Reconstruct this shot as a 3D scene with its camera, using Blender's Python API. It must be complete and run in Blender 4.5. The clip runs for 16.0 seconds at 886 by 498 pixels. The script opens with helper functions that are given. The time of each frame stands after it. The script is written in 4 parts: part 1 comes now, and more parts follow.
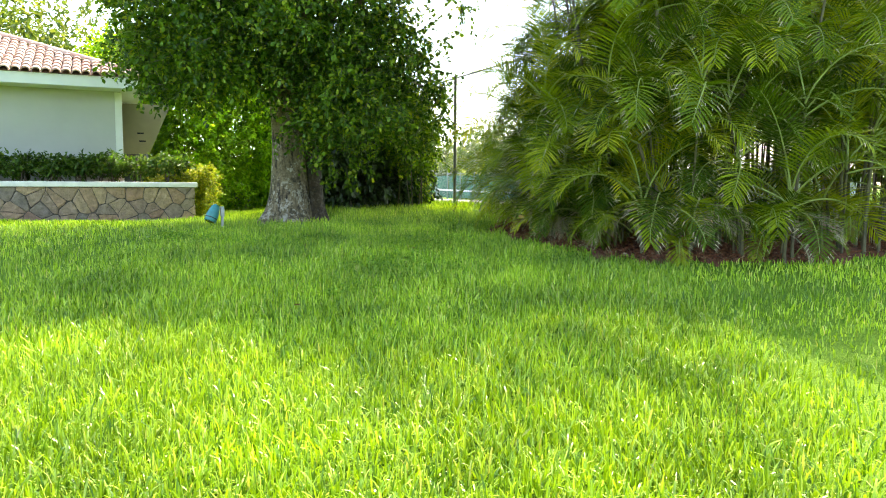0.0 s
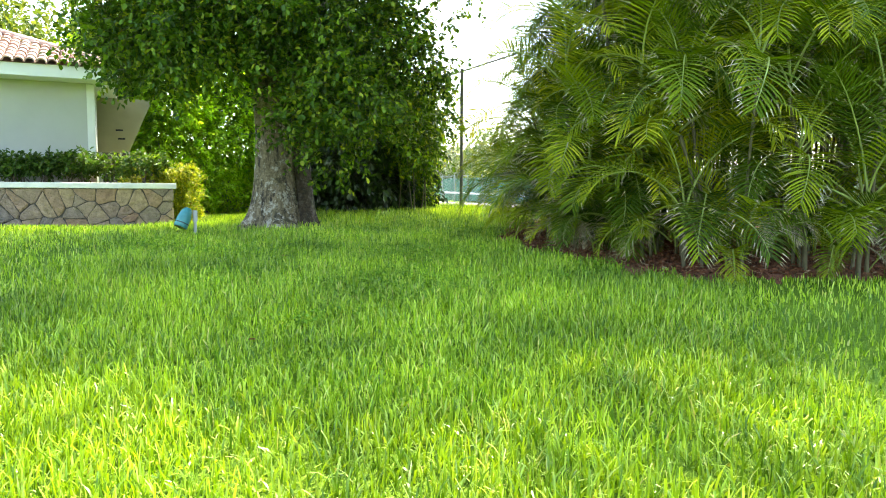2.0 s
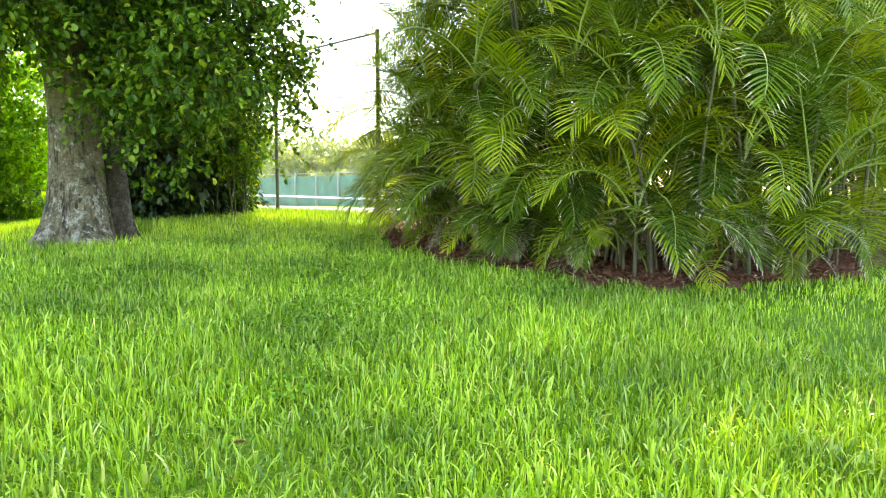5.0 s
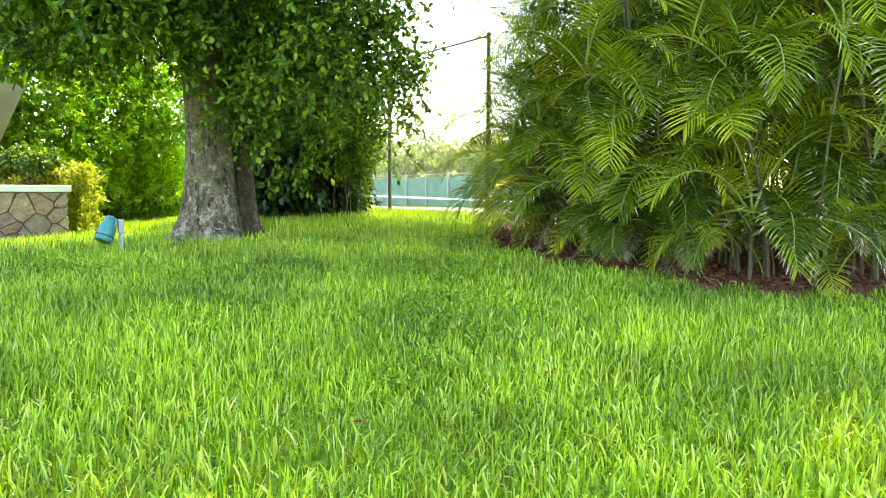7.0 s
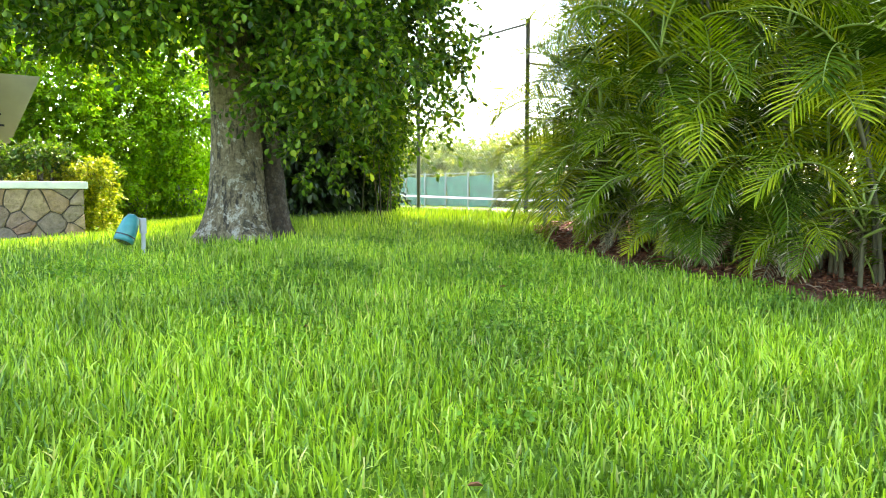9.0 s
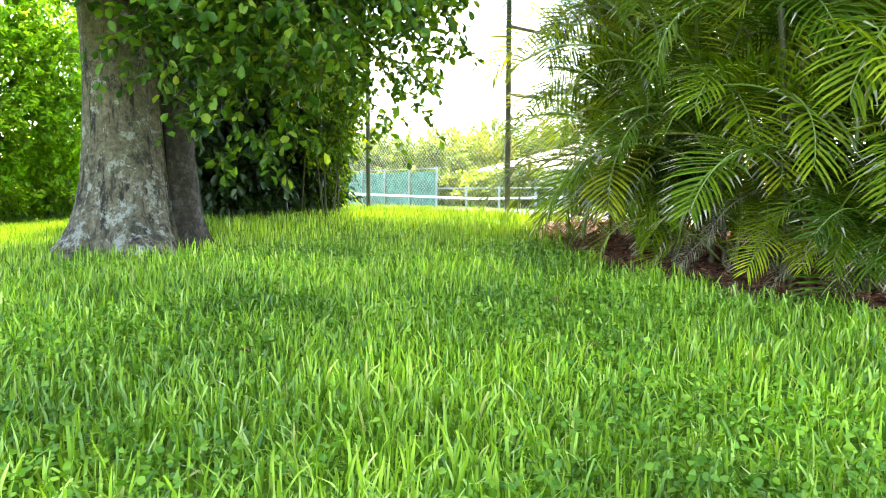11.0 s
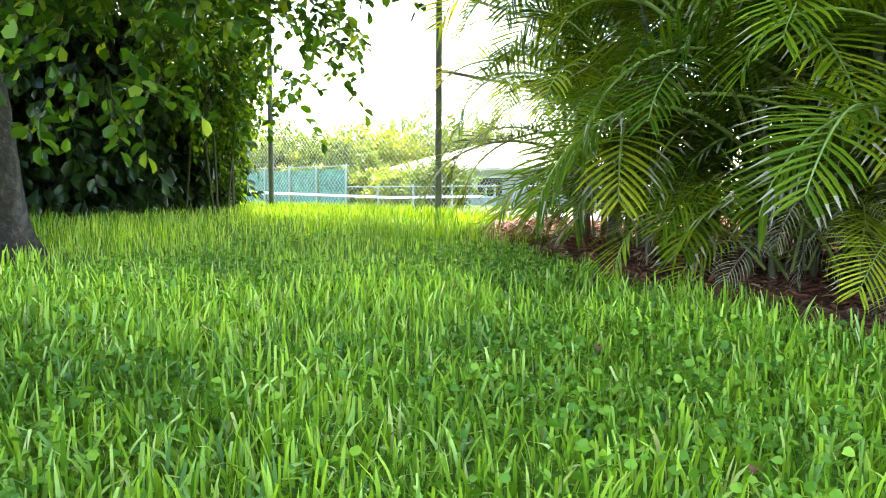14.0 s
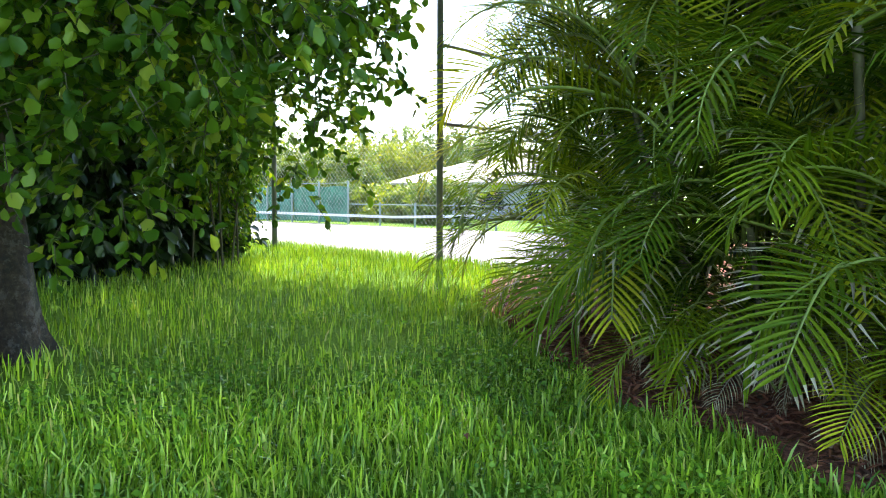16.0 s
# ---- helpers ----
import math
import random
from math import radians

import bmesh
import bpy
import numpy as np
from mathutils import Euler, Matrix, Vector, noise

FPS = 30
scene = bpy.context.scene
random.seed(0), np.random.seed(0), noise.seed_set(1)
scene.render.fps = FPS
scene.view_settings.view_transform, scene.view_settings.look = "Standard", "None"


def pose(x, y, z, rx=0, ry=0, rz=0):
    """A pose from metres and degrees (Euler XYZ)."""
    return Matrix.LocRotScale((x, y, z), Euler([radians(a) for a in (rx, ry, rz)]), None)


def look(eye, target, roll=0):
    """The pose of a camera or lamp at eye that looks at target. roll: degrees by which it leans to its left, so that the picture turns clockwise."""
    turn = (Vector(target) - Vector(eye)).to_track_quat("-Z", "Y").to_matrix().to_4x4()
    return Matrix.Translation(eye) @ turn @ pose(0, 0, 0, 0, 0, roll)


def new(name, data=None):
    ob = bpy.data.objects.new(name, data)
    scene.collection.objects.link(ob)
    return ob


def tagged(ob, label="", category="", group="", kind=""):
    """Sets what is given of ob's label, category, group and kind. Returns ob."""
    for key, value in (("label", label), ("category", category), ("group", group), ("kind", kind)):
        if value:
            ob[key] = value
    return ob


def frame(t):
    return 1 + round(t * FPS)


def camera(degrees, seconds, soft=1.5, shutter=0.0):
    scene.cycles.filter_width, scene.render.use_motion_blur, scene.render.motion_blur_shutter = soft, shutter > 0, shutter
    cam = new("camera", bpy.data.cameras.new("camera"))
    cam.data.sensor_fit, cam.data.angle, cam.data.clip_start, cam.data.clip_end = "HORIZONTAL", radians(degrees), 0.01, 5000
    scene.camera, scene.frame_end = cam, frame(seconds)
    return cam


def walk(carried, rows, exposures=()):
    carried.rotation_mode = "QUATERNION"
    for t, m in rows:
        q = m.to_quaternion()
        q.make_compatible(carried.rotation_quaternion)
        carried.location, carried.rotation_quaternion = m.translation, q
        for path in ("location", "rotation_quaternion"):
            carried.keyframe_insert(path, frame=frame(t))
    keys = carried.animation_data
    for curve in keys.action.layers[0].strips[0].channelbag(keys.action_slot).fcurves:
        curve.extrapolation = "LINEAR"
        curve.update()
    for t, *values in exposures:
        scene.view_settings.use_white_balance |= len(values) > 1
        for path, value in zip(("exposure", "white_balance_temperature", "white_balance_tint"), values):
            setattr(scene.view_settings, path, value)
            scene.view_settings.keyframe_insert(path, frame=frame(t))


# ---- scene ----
cam = camera(63.0, 16.0, 1.0)
METRES, EYE, TILT, LEAN, TURN = 9.2, 1.0581, 1.4, 0.0, -38.0
ROWS = [
    (0.0, 0.0, 0.0, 0.0, -0.15, -6.31, -0.3),
    (0.5, -0.002, 0.0153, -0.0007, 0.01, -6.27, -0.3),
    (1.0, -0.0012, 0.0463, -0.0021, 0.19, -6.23, -0.3),
    (1.5, 0.0033, 0.0901, -0.0039, 0.35, -6.15, -0.3),
    (2.0, 0.0054, 0.144, -0.0065, 0.45, -6.07, -0.3),
    (2.5, -0.0066, 0.2016, -0.0081, 0.57, -5.96, -0.3),
    (3.0, -0.0383, 0.2532, -0.0087, 0.73, -5.9, -0.3),
    (3.5, -0.0821, 0.2955, -0.0098, 0.86, -5.85, -0.3),
    (4.0, -0.1216, 0.3219, -0.0094, -1.4, -5.78, -0.3),
    (4.2, -0.1285, 0.3235, -0.0094, -1.45, -5.78, -0.32),
    (5.6, -0.135, 0.309, -0.009, -30.0, -6.0, -0.44),
    (6.3, -0.1352, 0.3018, -0.009, -22.9, -6.0, -0.5),
    (6.4, -0.1355, 0.3016, -0.009, -19.5, -6.0, -0.49),
    (6.5, -0.1358, 0.3014, -0.009, -16.34, -5.99, -0.47),
    (6.6, -0.1365, 0.3013, -0.0092, -14.5, -5.95, -0.46),
    (6.8, -0.138, 0.301, -0.0095, -11.8, -5.9, -0.43),
    (7.0, -0.1395, 0.301, -0.0098, -10.33, -5.86, -0.4),
    (7.5, -0.1445, 0.3027, -0.011, -9.03, -5.84, -0.4),
    (8.0, -0.152, 0.3165, -0.0118, -8.98, -5.85, -0.4),
    (8.5, -0.1605, 0.3436, -0.0136, -8.95, -5.85, -0.4),
    (11.0, -0.1707, 0.6447, -0.031, -14.98, -5.83, -0.5),
    (11.5, -0.1627, 0.7226, -0.0346, -15.57, -5.76, -0.51),
    (12.0, -0.1548, 0.7896, -0.0355, -15.57, -5.61, -0.53),
    (12.5, -0.1502, 0.806, -0.0383, -15.53, -5.6, -0.54),
    (13.0, -0.1465, 0.8103, -0.0405, -15.52, -5.64, -0.55),
    (13.1, -0.146, 0.8103, -0.041, -16.1, -5.64, -0.59),
    (13.2, -0.1455, 0.8103, -0.0413, -19.3, -5.65, -0.63),
    (13.3, -0.145, 0.8103, -0.0416, -21.7, -5.65, -0.67),
    (13.4, -0.1445, 0.8102, -0.042, -22.4, -5.66, -0.71),
    (13.5, -0.1441, 0.8102, -0.0423, -22.41, -5.66, -0.75),
    (14.0, -0.1432, 0.8065, -0.0435, -22.35, -5.67, -0.75),
    (14.5, -0.1427, 0.8024, -0.0442, -22.31, -5.66, -0.75),
    (15.0, -0.1441, 0.8022, -0.0187, -22.26, -5.61, -0.75),
    (15.5, -0.1451, 0.8, -0.0112, -22.2, -5.54, -0.75),
    (16.0, -0.1457, 0.7994, 0.0156, -22.19, -5.45, -0.75),
]
walk(cam, [(t, pose(0, 0, EYE, TILT, LEAN, TURN) @ pose(METRES * x, METRES * y, METRES * z, 90 + pitch, roll, yaw)) for t, x, y, z, yaw, pitch, roll in ROWS],
     exposures=[(t, s, k, 8) for t, s, k in ((0.0, 2.7, 7300), (2.0, 2.93, 7300), (3.5, 2.98, 7700), (5.6, 3.4, 7500), (6.5, 3.38, 7400), (7.2, 3.3, 7600), (8.5, 3.28, 7500), (11.0, 3.52, 7000), (12.5, 3.62, 6900), (13.0, 3.55, 6900), (13.5, 3.35, 6700), (14.5, 3.4, 6700), (15.0, 3.15, 6500), (16.0, 2.66, 6300))])
K = 0.8  # metres to one unit of the plan below; the whole place is brought to metres at the end

# ---- light ----
SUN_AZ, SUN_EL = 60.0, 55.0  # degrees clockwise from +y, and above the horizon
az, el = radians(SUN_AZ), radians(SUN_EL)
TO_SUN = Vector((math.sin(az) * math.cos(el), math.cos(az) * math.cos(el), math.sin(el)))
world = bpy.data.worlds.new("sky")
scene.world = world
world.use_nodes = True
wn = world.node_tree.nodes
sky = wn.new("ShaderNodeTexSky")
sky.sky_type, sky.sun_disc = "NISHITA", False
sky.sun_elevation, sky.sun_rotation = el, az
sky.dust_density, sky.air_density = 1.4, 1.0
wn["Background"].inputs["Strength"].default_value = 0.145
world.node_tree.links.new(sky.outputs[0], wn["Background"].inputs["Color"])
sun = new("sun", bpy.data.lights.new("sun", "SUN"))
sun.data.energy, sun.data.angle, sun.data.color = 2.7, radians(0.6), (1.0, 0.95, 0.86)
sun.matrix_world = look(TO_SUN * 60, (0, 0, 0))


# ---- materials ----
def nodes_of(name):
    m = bpy.data.materials.new(name)
    m.use_nodes = True
    t = m.node_tree
    return m, t, t.nodes, t.nodes["Principled BSDF"]


def ramp(t, fac, stops):
    r = t.nodes.new("ShaderNodeValToRGB")
    while len(r.color_ramp.elements) < len(stops):
        r.color_ramp.elements.new(0.5)
    for e, (p, c) in zip(r.color_ramp.elements, stops):
        e.position, e.color = p, (*c, 1)
    t.links.new(fac, r.inputs["Fac"])
    return r.outputs["Color"]


def noise_tex(t, scale, detail=4.0, rough=0.6, coords="Object"):
    c = t.nodes.new("ShaderNodeTexCoord")
    n = t.nodes.new("ShaderNodeTexNoise")
    n.inputs["Scale"].default_value, n.inputs["Detail"].default_value, n.inputs["Roughness"].default_value = scale, detail, rough
    t.links.new(c.outputs[coords], n.inputs["Vector"])
    return n


def mixed(t, a, b, fac, kind="MIX"):
    m = t.nodes.new("ShaderNodeMix")
    m.data_type, m.blend_type = "RGBA", kind
    for sock, v in ((m.inputs["Factor"], fac), (m.inputs[6], a), (m.inputs[7], b)):
        if isinstance(v, (int, float)):
            sock.default_value = v
        elif isinstance(v, tuple):
            sock.default_value = (*v, 1)
        else:
            t.links.new(v, sock)
    return m.outputs[2]


def bump(t, p, height, strength, dist):
    b = t.nodes.new("ShaderNodeBump")
    b.inputs["Strength"].default_value, b.inputs["Distance"].default_value = strength, dist
    t.links.new(height, b.inputs["Height"])
    t.links.new(b.outputs[0], p.inputs["Normal"])


def leaf_mat(name, stops, trans=0.4, rough=0.45, per="island", tint=(1.25, 1.15, 0.45), coat=0.3):
    """A leaf: glossy skin, light shining through, colour varied leaf by leaf, and patch by patch to imitate lit and
    shaded clusters.
    """
    m, t, n, p = nodes_of(name)
    if per == "island":
        rnd = n.new("ShaderNodeNewGeometry").outputs["Random Per Island"]
    else:
        mm = n.new("ShaderNodeMath")
        mm.operation = "MULTIPLY_ADD"
        mm.inputs[1].default_value = 0.25
        half = n.new("ShaderNodeMath")
        half.operation = "MULTIPLY"
        half.inputs[1].default_value = 0.75
        t.links.new(n.new("ShaderNodeObjectInfo").outputs["Random"], half.inputs[0])
        t.links.new(n.new("ShaderNodeNewGeometry").outputs["Random Per Island"], mm.inputs[0])
        t.links.new(half.outputs[0], mm.inputs[2])
        rnd = mm.outputs[0]
    col = ramp(t, rnd, stops)
    patch = noise_tex(t, 0.9, 3.0)
    # wide noise contrast paints lit and shaded leaf clusters into the colour
    col = mixed(t, col, ramp(t, patch.outputs["Fac"], [(0.3, (0.52, 0.58, 0.55)), (0.7, (1.4, 1.3, 1.0))]), 1.0, "MULTIPLY")
    t.links.new(col, p.inputs["Base Color"])
    p.inputs["Roughness"].default_value = rough
    p.inputs["Specular IOR Level"].default_value = coat
    tr = n.new("ShaderNodeBsdfTranslucent")
    t.links.new(mixed(t, col, tint, 1.0, "MULTIPLY"), tr.inputs["Color"])
    mx = n.new("ShaderNodeMixShader")
    mx.inputs[0].default_value = trans
    t.links.new(p.outputs[0], mx.inputs[1])
    t.links.new(tr.outputs[0], mx.inputs[2])
    t.links.new(mx.outputs[0], n["Material Output"].inputs["Surface"])
    return m


def plain(name, col, rough=0.6, metal=0.0, var=0.12, scale=8.0, relief=0.0, fine=60.0):
    m, t, n, p = nodes_of(name)
    big = noise_tex(t, scale, 5.0)
    lo, hi = tuple(c * (1 - var) for c in col), tuple(min(1, c * (1 + var)) for c in col)
    c = ramp(t, big.outputs["Fac"], [(0.3, lo), (0.7, hi)])
    t.links.new(c, p.inputs["Base Color"])
    p.inputs["Roughness"].default_value, p.inputs["Metallic"].default_value = rough, metal
    if relief:
        bump(t, p, noise_tex(t, fine, 4.0).outputs["Fac"], 0.5, relief)
    return m


G = lambda *c: tuple(c)
M_GRASS = leaf_mat("grass blade", [(0.0, G(0.06, 0.16, 0.008)), (0.35, G(0.21, 0.36, 0.02)), (0.75, G(0.35, 0.52, 0.04)), (0.95, G(0.44, 0.58, 0.12)), (1.0, G(0.54, 0.5, 0.2))], 0.27, 0.36, tint=(1.2, 1.1, 0.25), coat=0.45)
M_WEED = leaf_mat("weed leaf", [(0.0, G(0.08, 0.2, 0.012)), (0.6, G(0.15, 0.3, 0.02)), (1.0, G(0.27, 0.43, 0.04))], 0.3, 0.5, coat=0.3)
M_LEAF = leaf_mat("tree leaf", [(0.0, G(0.03, 0.08, 0.009)), (0.5, G(0.07, 0.155, 0.014)), (0.85, G(0.16, 0.28, 0.025)), (1.0, G(0.32, 0.38, 0.05))], 0.40, 0.36, tint=(1.5, 1.35, 0.3))
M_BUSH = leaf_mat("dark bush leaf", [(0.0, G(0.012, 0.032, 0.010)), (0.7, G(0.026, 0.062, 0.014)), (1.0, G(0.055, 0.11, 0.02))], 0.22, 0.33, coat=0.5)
# hedge stops raised: sunlight painted in, since the near side gets no sun
M_HEDGE_SUNLIT = leaf_mat("sun-brightened hedge leaf", [(0.0, G(0.16, 0.32, 0.022)), (0.6, G(0.34, 0.54, 0.05)), (1.0, G(0.5, 0.64, 0.09))], 0.68, 0.45, tint=(1.12, 1.2, 0.4))
M_GOLD = leaf_mat("golden hedge leaf", [(0.0, G(0.12, 0.19, 0.015)), (0.6, G(0.25, 0.32, 0.03)), (1.0, G(0.4, 0.42, 0.06))], 0.4, 0.45)
M_SHRUB = leaf_mat("planter shrub leaf", [(0.0, G(0.035, 0.09, 0.015)), (0.7, G(0.07, 0.15, 0.02)), (1.0, G(0.14, 0.22, 0.03))], 0.35, 0.45)
M_FAR = leaf_mat("far tree leaf", [(0.0, G(0.07, 0.13, 0.03)), (0.6, G(0.13, 0.2, 0.045)), (1.0, G(0.24, 0.28, 0.08))], 0.4, 0.5)
M_PALM = leaf_mat("palm leaflet", [(0.0, G(0.024, 0.056, 0.006)), (0.38, G(0.085, 0.15, 0.010)), (0.7, G(0.22, 0.295, 0.015)), (1.0, G(0.47, 0.46, 0.04))], 0.40, 0.42, per="object", tint=(1.35, 1.25, 0.3), coat=0.14)
M_DRY = leaf_mat("dry leaflet tip", [(0.0, G(0.17, 0.14, 0.09)), (1.0, G(0.46, 0.42, 0.35))], 0.3, 0.7, tint=(1, 0.9, 0.7))
M_RACHIS = plain("palm rachis", (0.20, 0.25, 0.05), 0.45, var=0.3, scale=3.0)
M_DEAD = plain("dead rachis", (0.24, 0.19, 0.13), 0.8, var=0.3)
M_STEM = plain("palm stem", (0.085, 0.072, 0.035), 0.6, var=0.45, scale=6.0, relief=0.006, fine=30)
M_TWIG = plain("twig bark", (0.10, 0.085, 0.06), 0.8, var=0.3)

# bark: grey-brown with upright cracks, mossy tint and crusts of pale lichen


def bark(name, dark, mid, pale, lichen):
    """Rough bark: grain, moss, cracks and lichen spots."""
    m, t_, n_, p_ = nodes_of(name)
    big = noise_tex(t_, 2.0, 6.0)
    fine = noise_tex(t_, 18.0, 8.0, 0.75)
    tc = n_.new("ShaderNodeTexCoord")
    mp = n_.new("ShaderNodeMapping")
    mp.inputs["Scale"].default_value = (7.0, 7.0, 1.3)
    t_.links.new(tc.outputs["Object"], mp.inputs["Vector"])
    crack = n_.new("ShaderNodeTexNoise")
    crack.inputs["Scale"].default_value, crack.inputs["Detail"].default_value, crack.inputs["Roughness"].default_value = 1.6, 8.0, 0.7
    t_.links.new(mp.outputs[0], crack.inputs["Vector"])
    col = ramp(t_, fine.outputs["Fac"], [(0.3, dark), (0.5, mid), (0.7, pale)])
    col = mixed(t_, col, (0.12, 0.125, 0.05), ramp(t_, big.outputs["Fac"], [(0.5, (0, 0, 0)), (0.7, (0.6, 0.6, 0.6))]))
    col = mixed(t_, col, (0.035, 0.026, 0.018), ramp(t_, crack.outputs["Fac"], [(0.40, (1, 1, 1)), (0.47, (0, 0, 0))]))
    # lichen and dark algae spots, thickest on the lower trunk
    up = n_.new("ShaderNodeSeparateXYZ")
    t_.links.new(tc.outputs["Object"], up.inputs[0])
    thin = n_.new("ShaderNodeMapRange")
    for k, v in (("From Min", 0.7), ("From Max", 3.2), ("To Min", 0.02), ("To Max", -0.035)):
        thin.inputs[k].default_value = v
    t_.links.new(up.outputs["Z"], thin.inputs["Value"])
    for scale, paint, amount in ((4.0, (0.03, 0.026, 0.02), 0.8), (6.0, (0.50, 0.46, 0.39), lichen)):
        lich = noise_tex(t_, scale, 12.0, 0.85)
        more = n_.new("ShaderNodeMath")
        t_.links.new(lich.outputs["Fac"], more.inputs[0])
        t_.links.new(thin.outputs[0], more.inputs[1])
        col = mixed(t_, col, paint, ramp(t_, more.outputs[0], [(0.545, (0, 0, 0)), (0.57, (amount, amount, amount))]))
    t_.links.new(col, p_.inputs["Base Color"])
    p_.inputs["Roughness"].default_value = 0.9
    hm = mixed(t_, crack.outputs["Fac"], fine.outputs["Fac"], 0.35)
    bump(t_, p_, hm, 1.0, 0.10)
    return m


M_BARK = bark("bark", (0.06, 0.045, 0.024), (0.19, 0.145, 0.085), (0.36, 0.29, 0.19), 0.85)
# browner bark for the second trunk, its shade also painted into the stops
M_BARK_SHADED = bark("shaded brown bark", (0.02, 0.013, 0.008), (0.06, 0.04, 0.024), (0.11, 0.08, 0.05), 0.15)

# soil under the lawn: thatch and low green
M_GROUND, t_, n_, p_ = nodes_of("lawn soil")
a, b_ = noise_tex(t_, 45.0, 6.0, 0.7), noise_tex(t_, 0.6, 4.0)
col = ramp(t_, a.outputs["Fac"], [(0.3, (0.04, 0.08, 0.009)), (0.5, (0.11, 0.2, 0.018)), (0.7, (0.2, 0.31, 0.035))])
col = mixed(t_, col, ramp(t_, b_.outputs["Fac"], [(0.35, (0.75, 0.8, 0.7)), (0.7, (1.2, 1.15, 1.0))]), 1.0, "MULTIPLY")
t_.links.new(col, p_.inputs["Base Color"])
p_.inputs["Roughness"].default_value = 0.95
p_.inputs["Specular IOR Level"].default_value = 0.1
bump(t_, p_, a.outputs["Fac"], 0.8, 0.03)

M_MULCH, t_, n_, p_ = nodes_of("red mulch")
a = noise_tex(t_, 60.0, 5.0, 0.7)
col = ramp(t_, a.outputs["Fac"], [(0.3, (0.05, 0.02, 0.011)), (0.55, (0.20, 0.068, 0.035)), (0.75, (0.32, 0.14, 0.075))])
t_.links.new(col, p_.inputs["Base Color"])
p_.inputs["Roughness"].default_value = 0.95
bump(t_, p_, a.outputs["Fac"], 0.8, 0.02)
M_CHIP, t_, n_, p_ = nodes_of("mulch chip")
g = n_.new("ShaderNodeNewGeometry")
t_.links.new(ramp(t_, g.outputs["Random Per Island"], [(0.0, (0.06, 0.022, 0.012)), (0.6, (0.2, 0.062, 0.028)), (0.9, (0.28, 0.11, 0.055)), (1.0, (0.34, 0.24, 0.16))]), p_.inputs["Base Color"])
p_.inputs["Roughness"].default_value = 0.9

M_STUCCO = plain("pale stucco", (0.37, 0.38, 0.35), 0.85, var=0.05, scale=1.2, relief=0.004, fine=120)
M_TRIM = plain("white painted trim", (0.62, 0.64, 0.61), 0.5, var=0.04, scale=3)
M_CAP = plain("concrete cap", (0.62, 0.61, 0.58), 0.8, var=0.12, scale=5, relief=0.003)
M_MORTAR = plain("dark mortar", (0.09, 0.075, 0.065), 0.95, var=0.25, relief=0.006)
M_STONE, t_, n_, p_ = nodes_of("flagstone")
oi = n_.new("ShaderNodeObjectInfo")
col = ramp(t_, oi.outputs["Random"], [(0.0, (0.28, 0.18, 0.12)), (0.2, (0.33, 0.23, 0.16)), (0.4, (0.19, 0.165, 0.15)), (0.6, (0.36, 0.26, 0.17)), (0.8, (0.24, 0.19, 0.16)), (1.0, (0.30, 0.18, 0.13))])
a = noise_tex(t_, 7.0, 6.0, 0.7)
col = mixed(t_, col, ramp(t_, a.outputs["Fac"], [(0.3, (0.6, 0.58, 0.55)), (0.7, (1.25, 1.2, 1.15))]), 1.0, "MULTIPLY")
t_.links.new(col, p_.inputs["Base Color"])
p_.inputs["Roughness"].default_value = 0.85
bump(t_, p_, a.outputs["Fac"], 1.0, 0.06)
M_TILE, t_, n_, p_ = nodes_of("barrel tile")
oi = n_.new("ShaderNodeObjectInfo")
col = ramp(t_, oi.outputs["Random"], [(0.0, (0.36, 0.19, 0.14)), (0.5, (0.45, 0.28, 0.22)), (1.0, (0.5, 0.37, 0.31))])
a = noise_tex(t_, 12.0, 6.0, 0.7)
col = mixed(t_, col, (0.42, 0.35, 0.30), ramp(t_, a.outputs["Fac"], [(0.45, (0, 0, 0)), (0.7, (0.6, 0.6, 0.6))]))
t_.links.new(col, p_.inputs["Base Color"])
p_.inputs["Roughness"].default_value = 0.8
M_ROOFBED = plain("roof underlay", (0.16, 0.09, 0.07), 0.9)
M_POST = plain("dark green fence post", (0.085, 0.085, 0.075), 0.5, var=0.25, scale=4)
M_WIRE = plain("galvanised wire", (0.42, 0.43, 0.42), 0.45, 0.6, var=0.1)
M_PALE = plain("pale galvanised pipe", (0.22, 0.27, 0.24), 0.5, 0.2, var=0.08)
M_SCREEN = plain("green windscreen mesh", (0.055, 0.18, 0.12), 0.85, var=0.55, scale=2.6, relief=0.01, fine=6)
M_COURT = plain("tennis court surface", (0.19, 0.155, 0.155), 0.8, var=0.08, scale=0.8)
M_LINE = plain("white tape", (0.8, 0.8, 0.78), 0.7, var=0.03)
M_TEAL = plain("teal enamel", (0.03, 0.19, 0.19), 0.4, var=0.2, scale=10)
M_GREY = plain("grey plastic", (0.36, 0.37, 0.37), 0.5, var=0.1)
M_GLASS = plain("dark lens", (0.05, 0.06, 0.06), 0.1, var=0.02)
M_BOARD = plain("dark fence board", (0.09, 0.085, 0.08), 0.85, var=0.3, scale=5)
M_DARKWIN = plain("dark window pane", (0.03, 0.035, 0.04), 0.08, var=0.02)
M_BEIGE = plain("beige painted panel", (0.27, 0.25, 0.145), 0.8, var=0.08, scale=3)
M_ROOF2 = plain("pale pink far roof", (0.55, 0.45, 0.43), 0.7, var=0.06, scale=1.5)
M_BROWN = plain("dead leaf", (0.23, 0.09, 0.04), 0.8, var=0.4, scale=20)


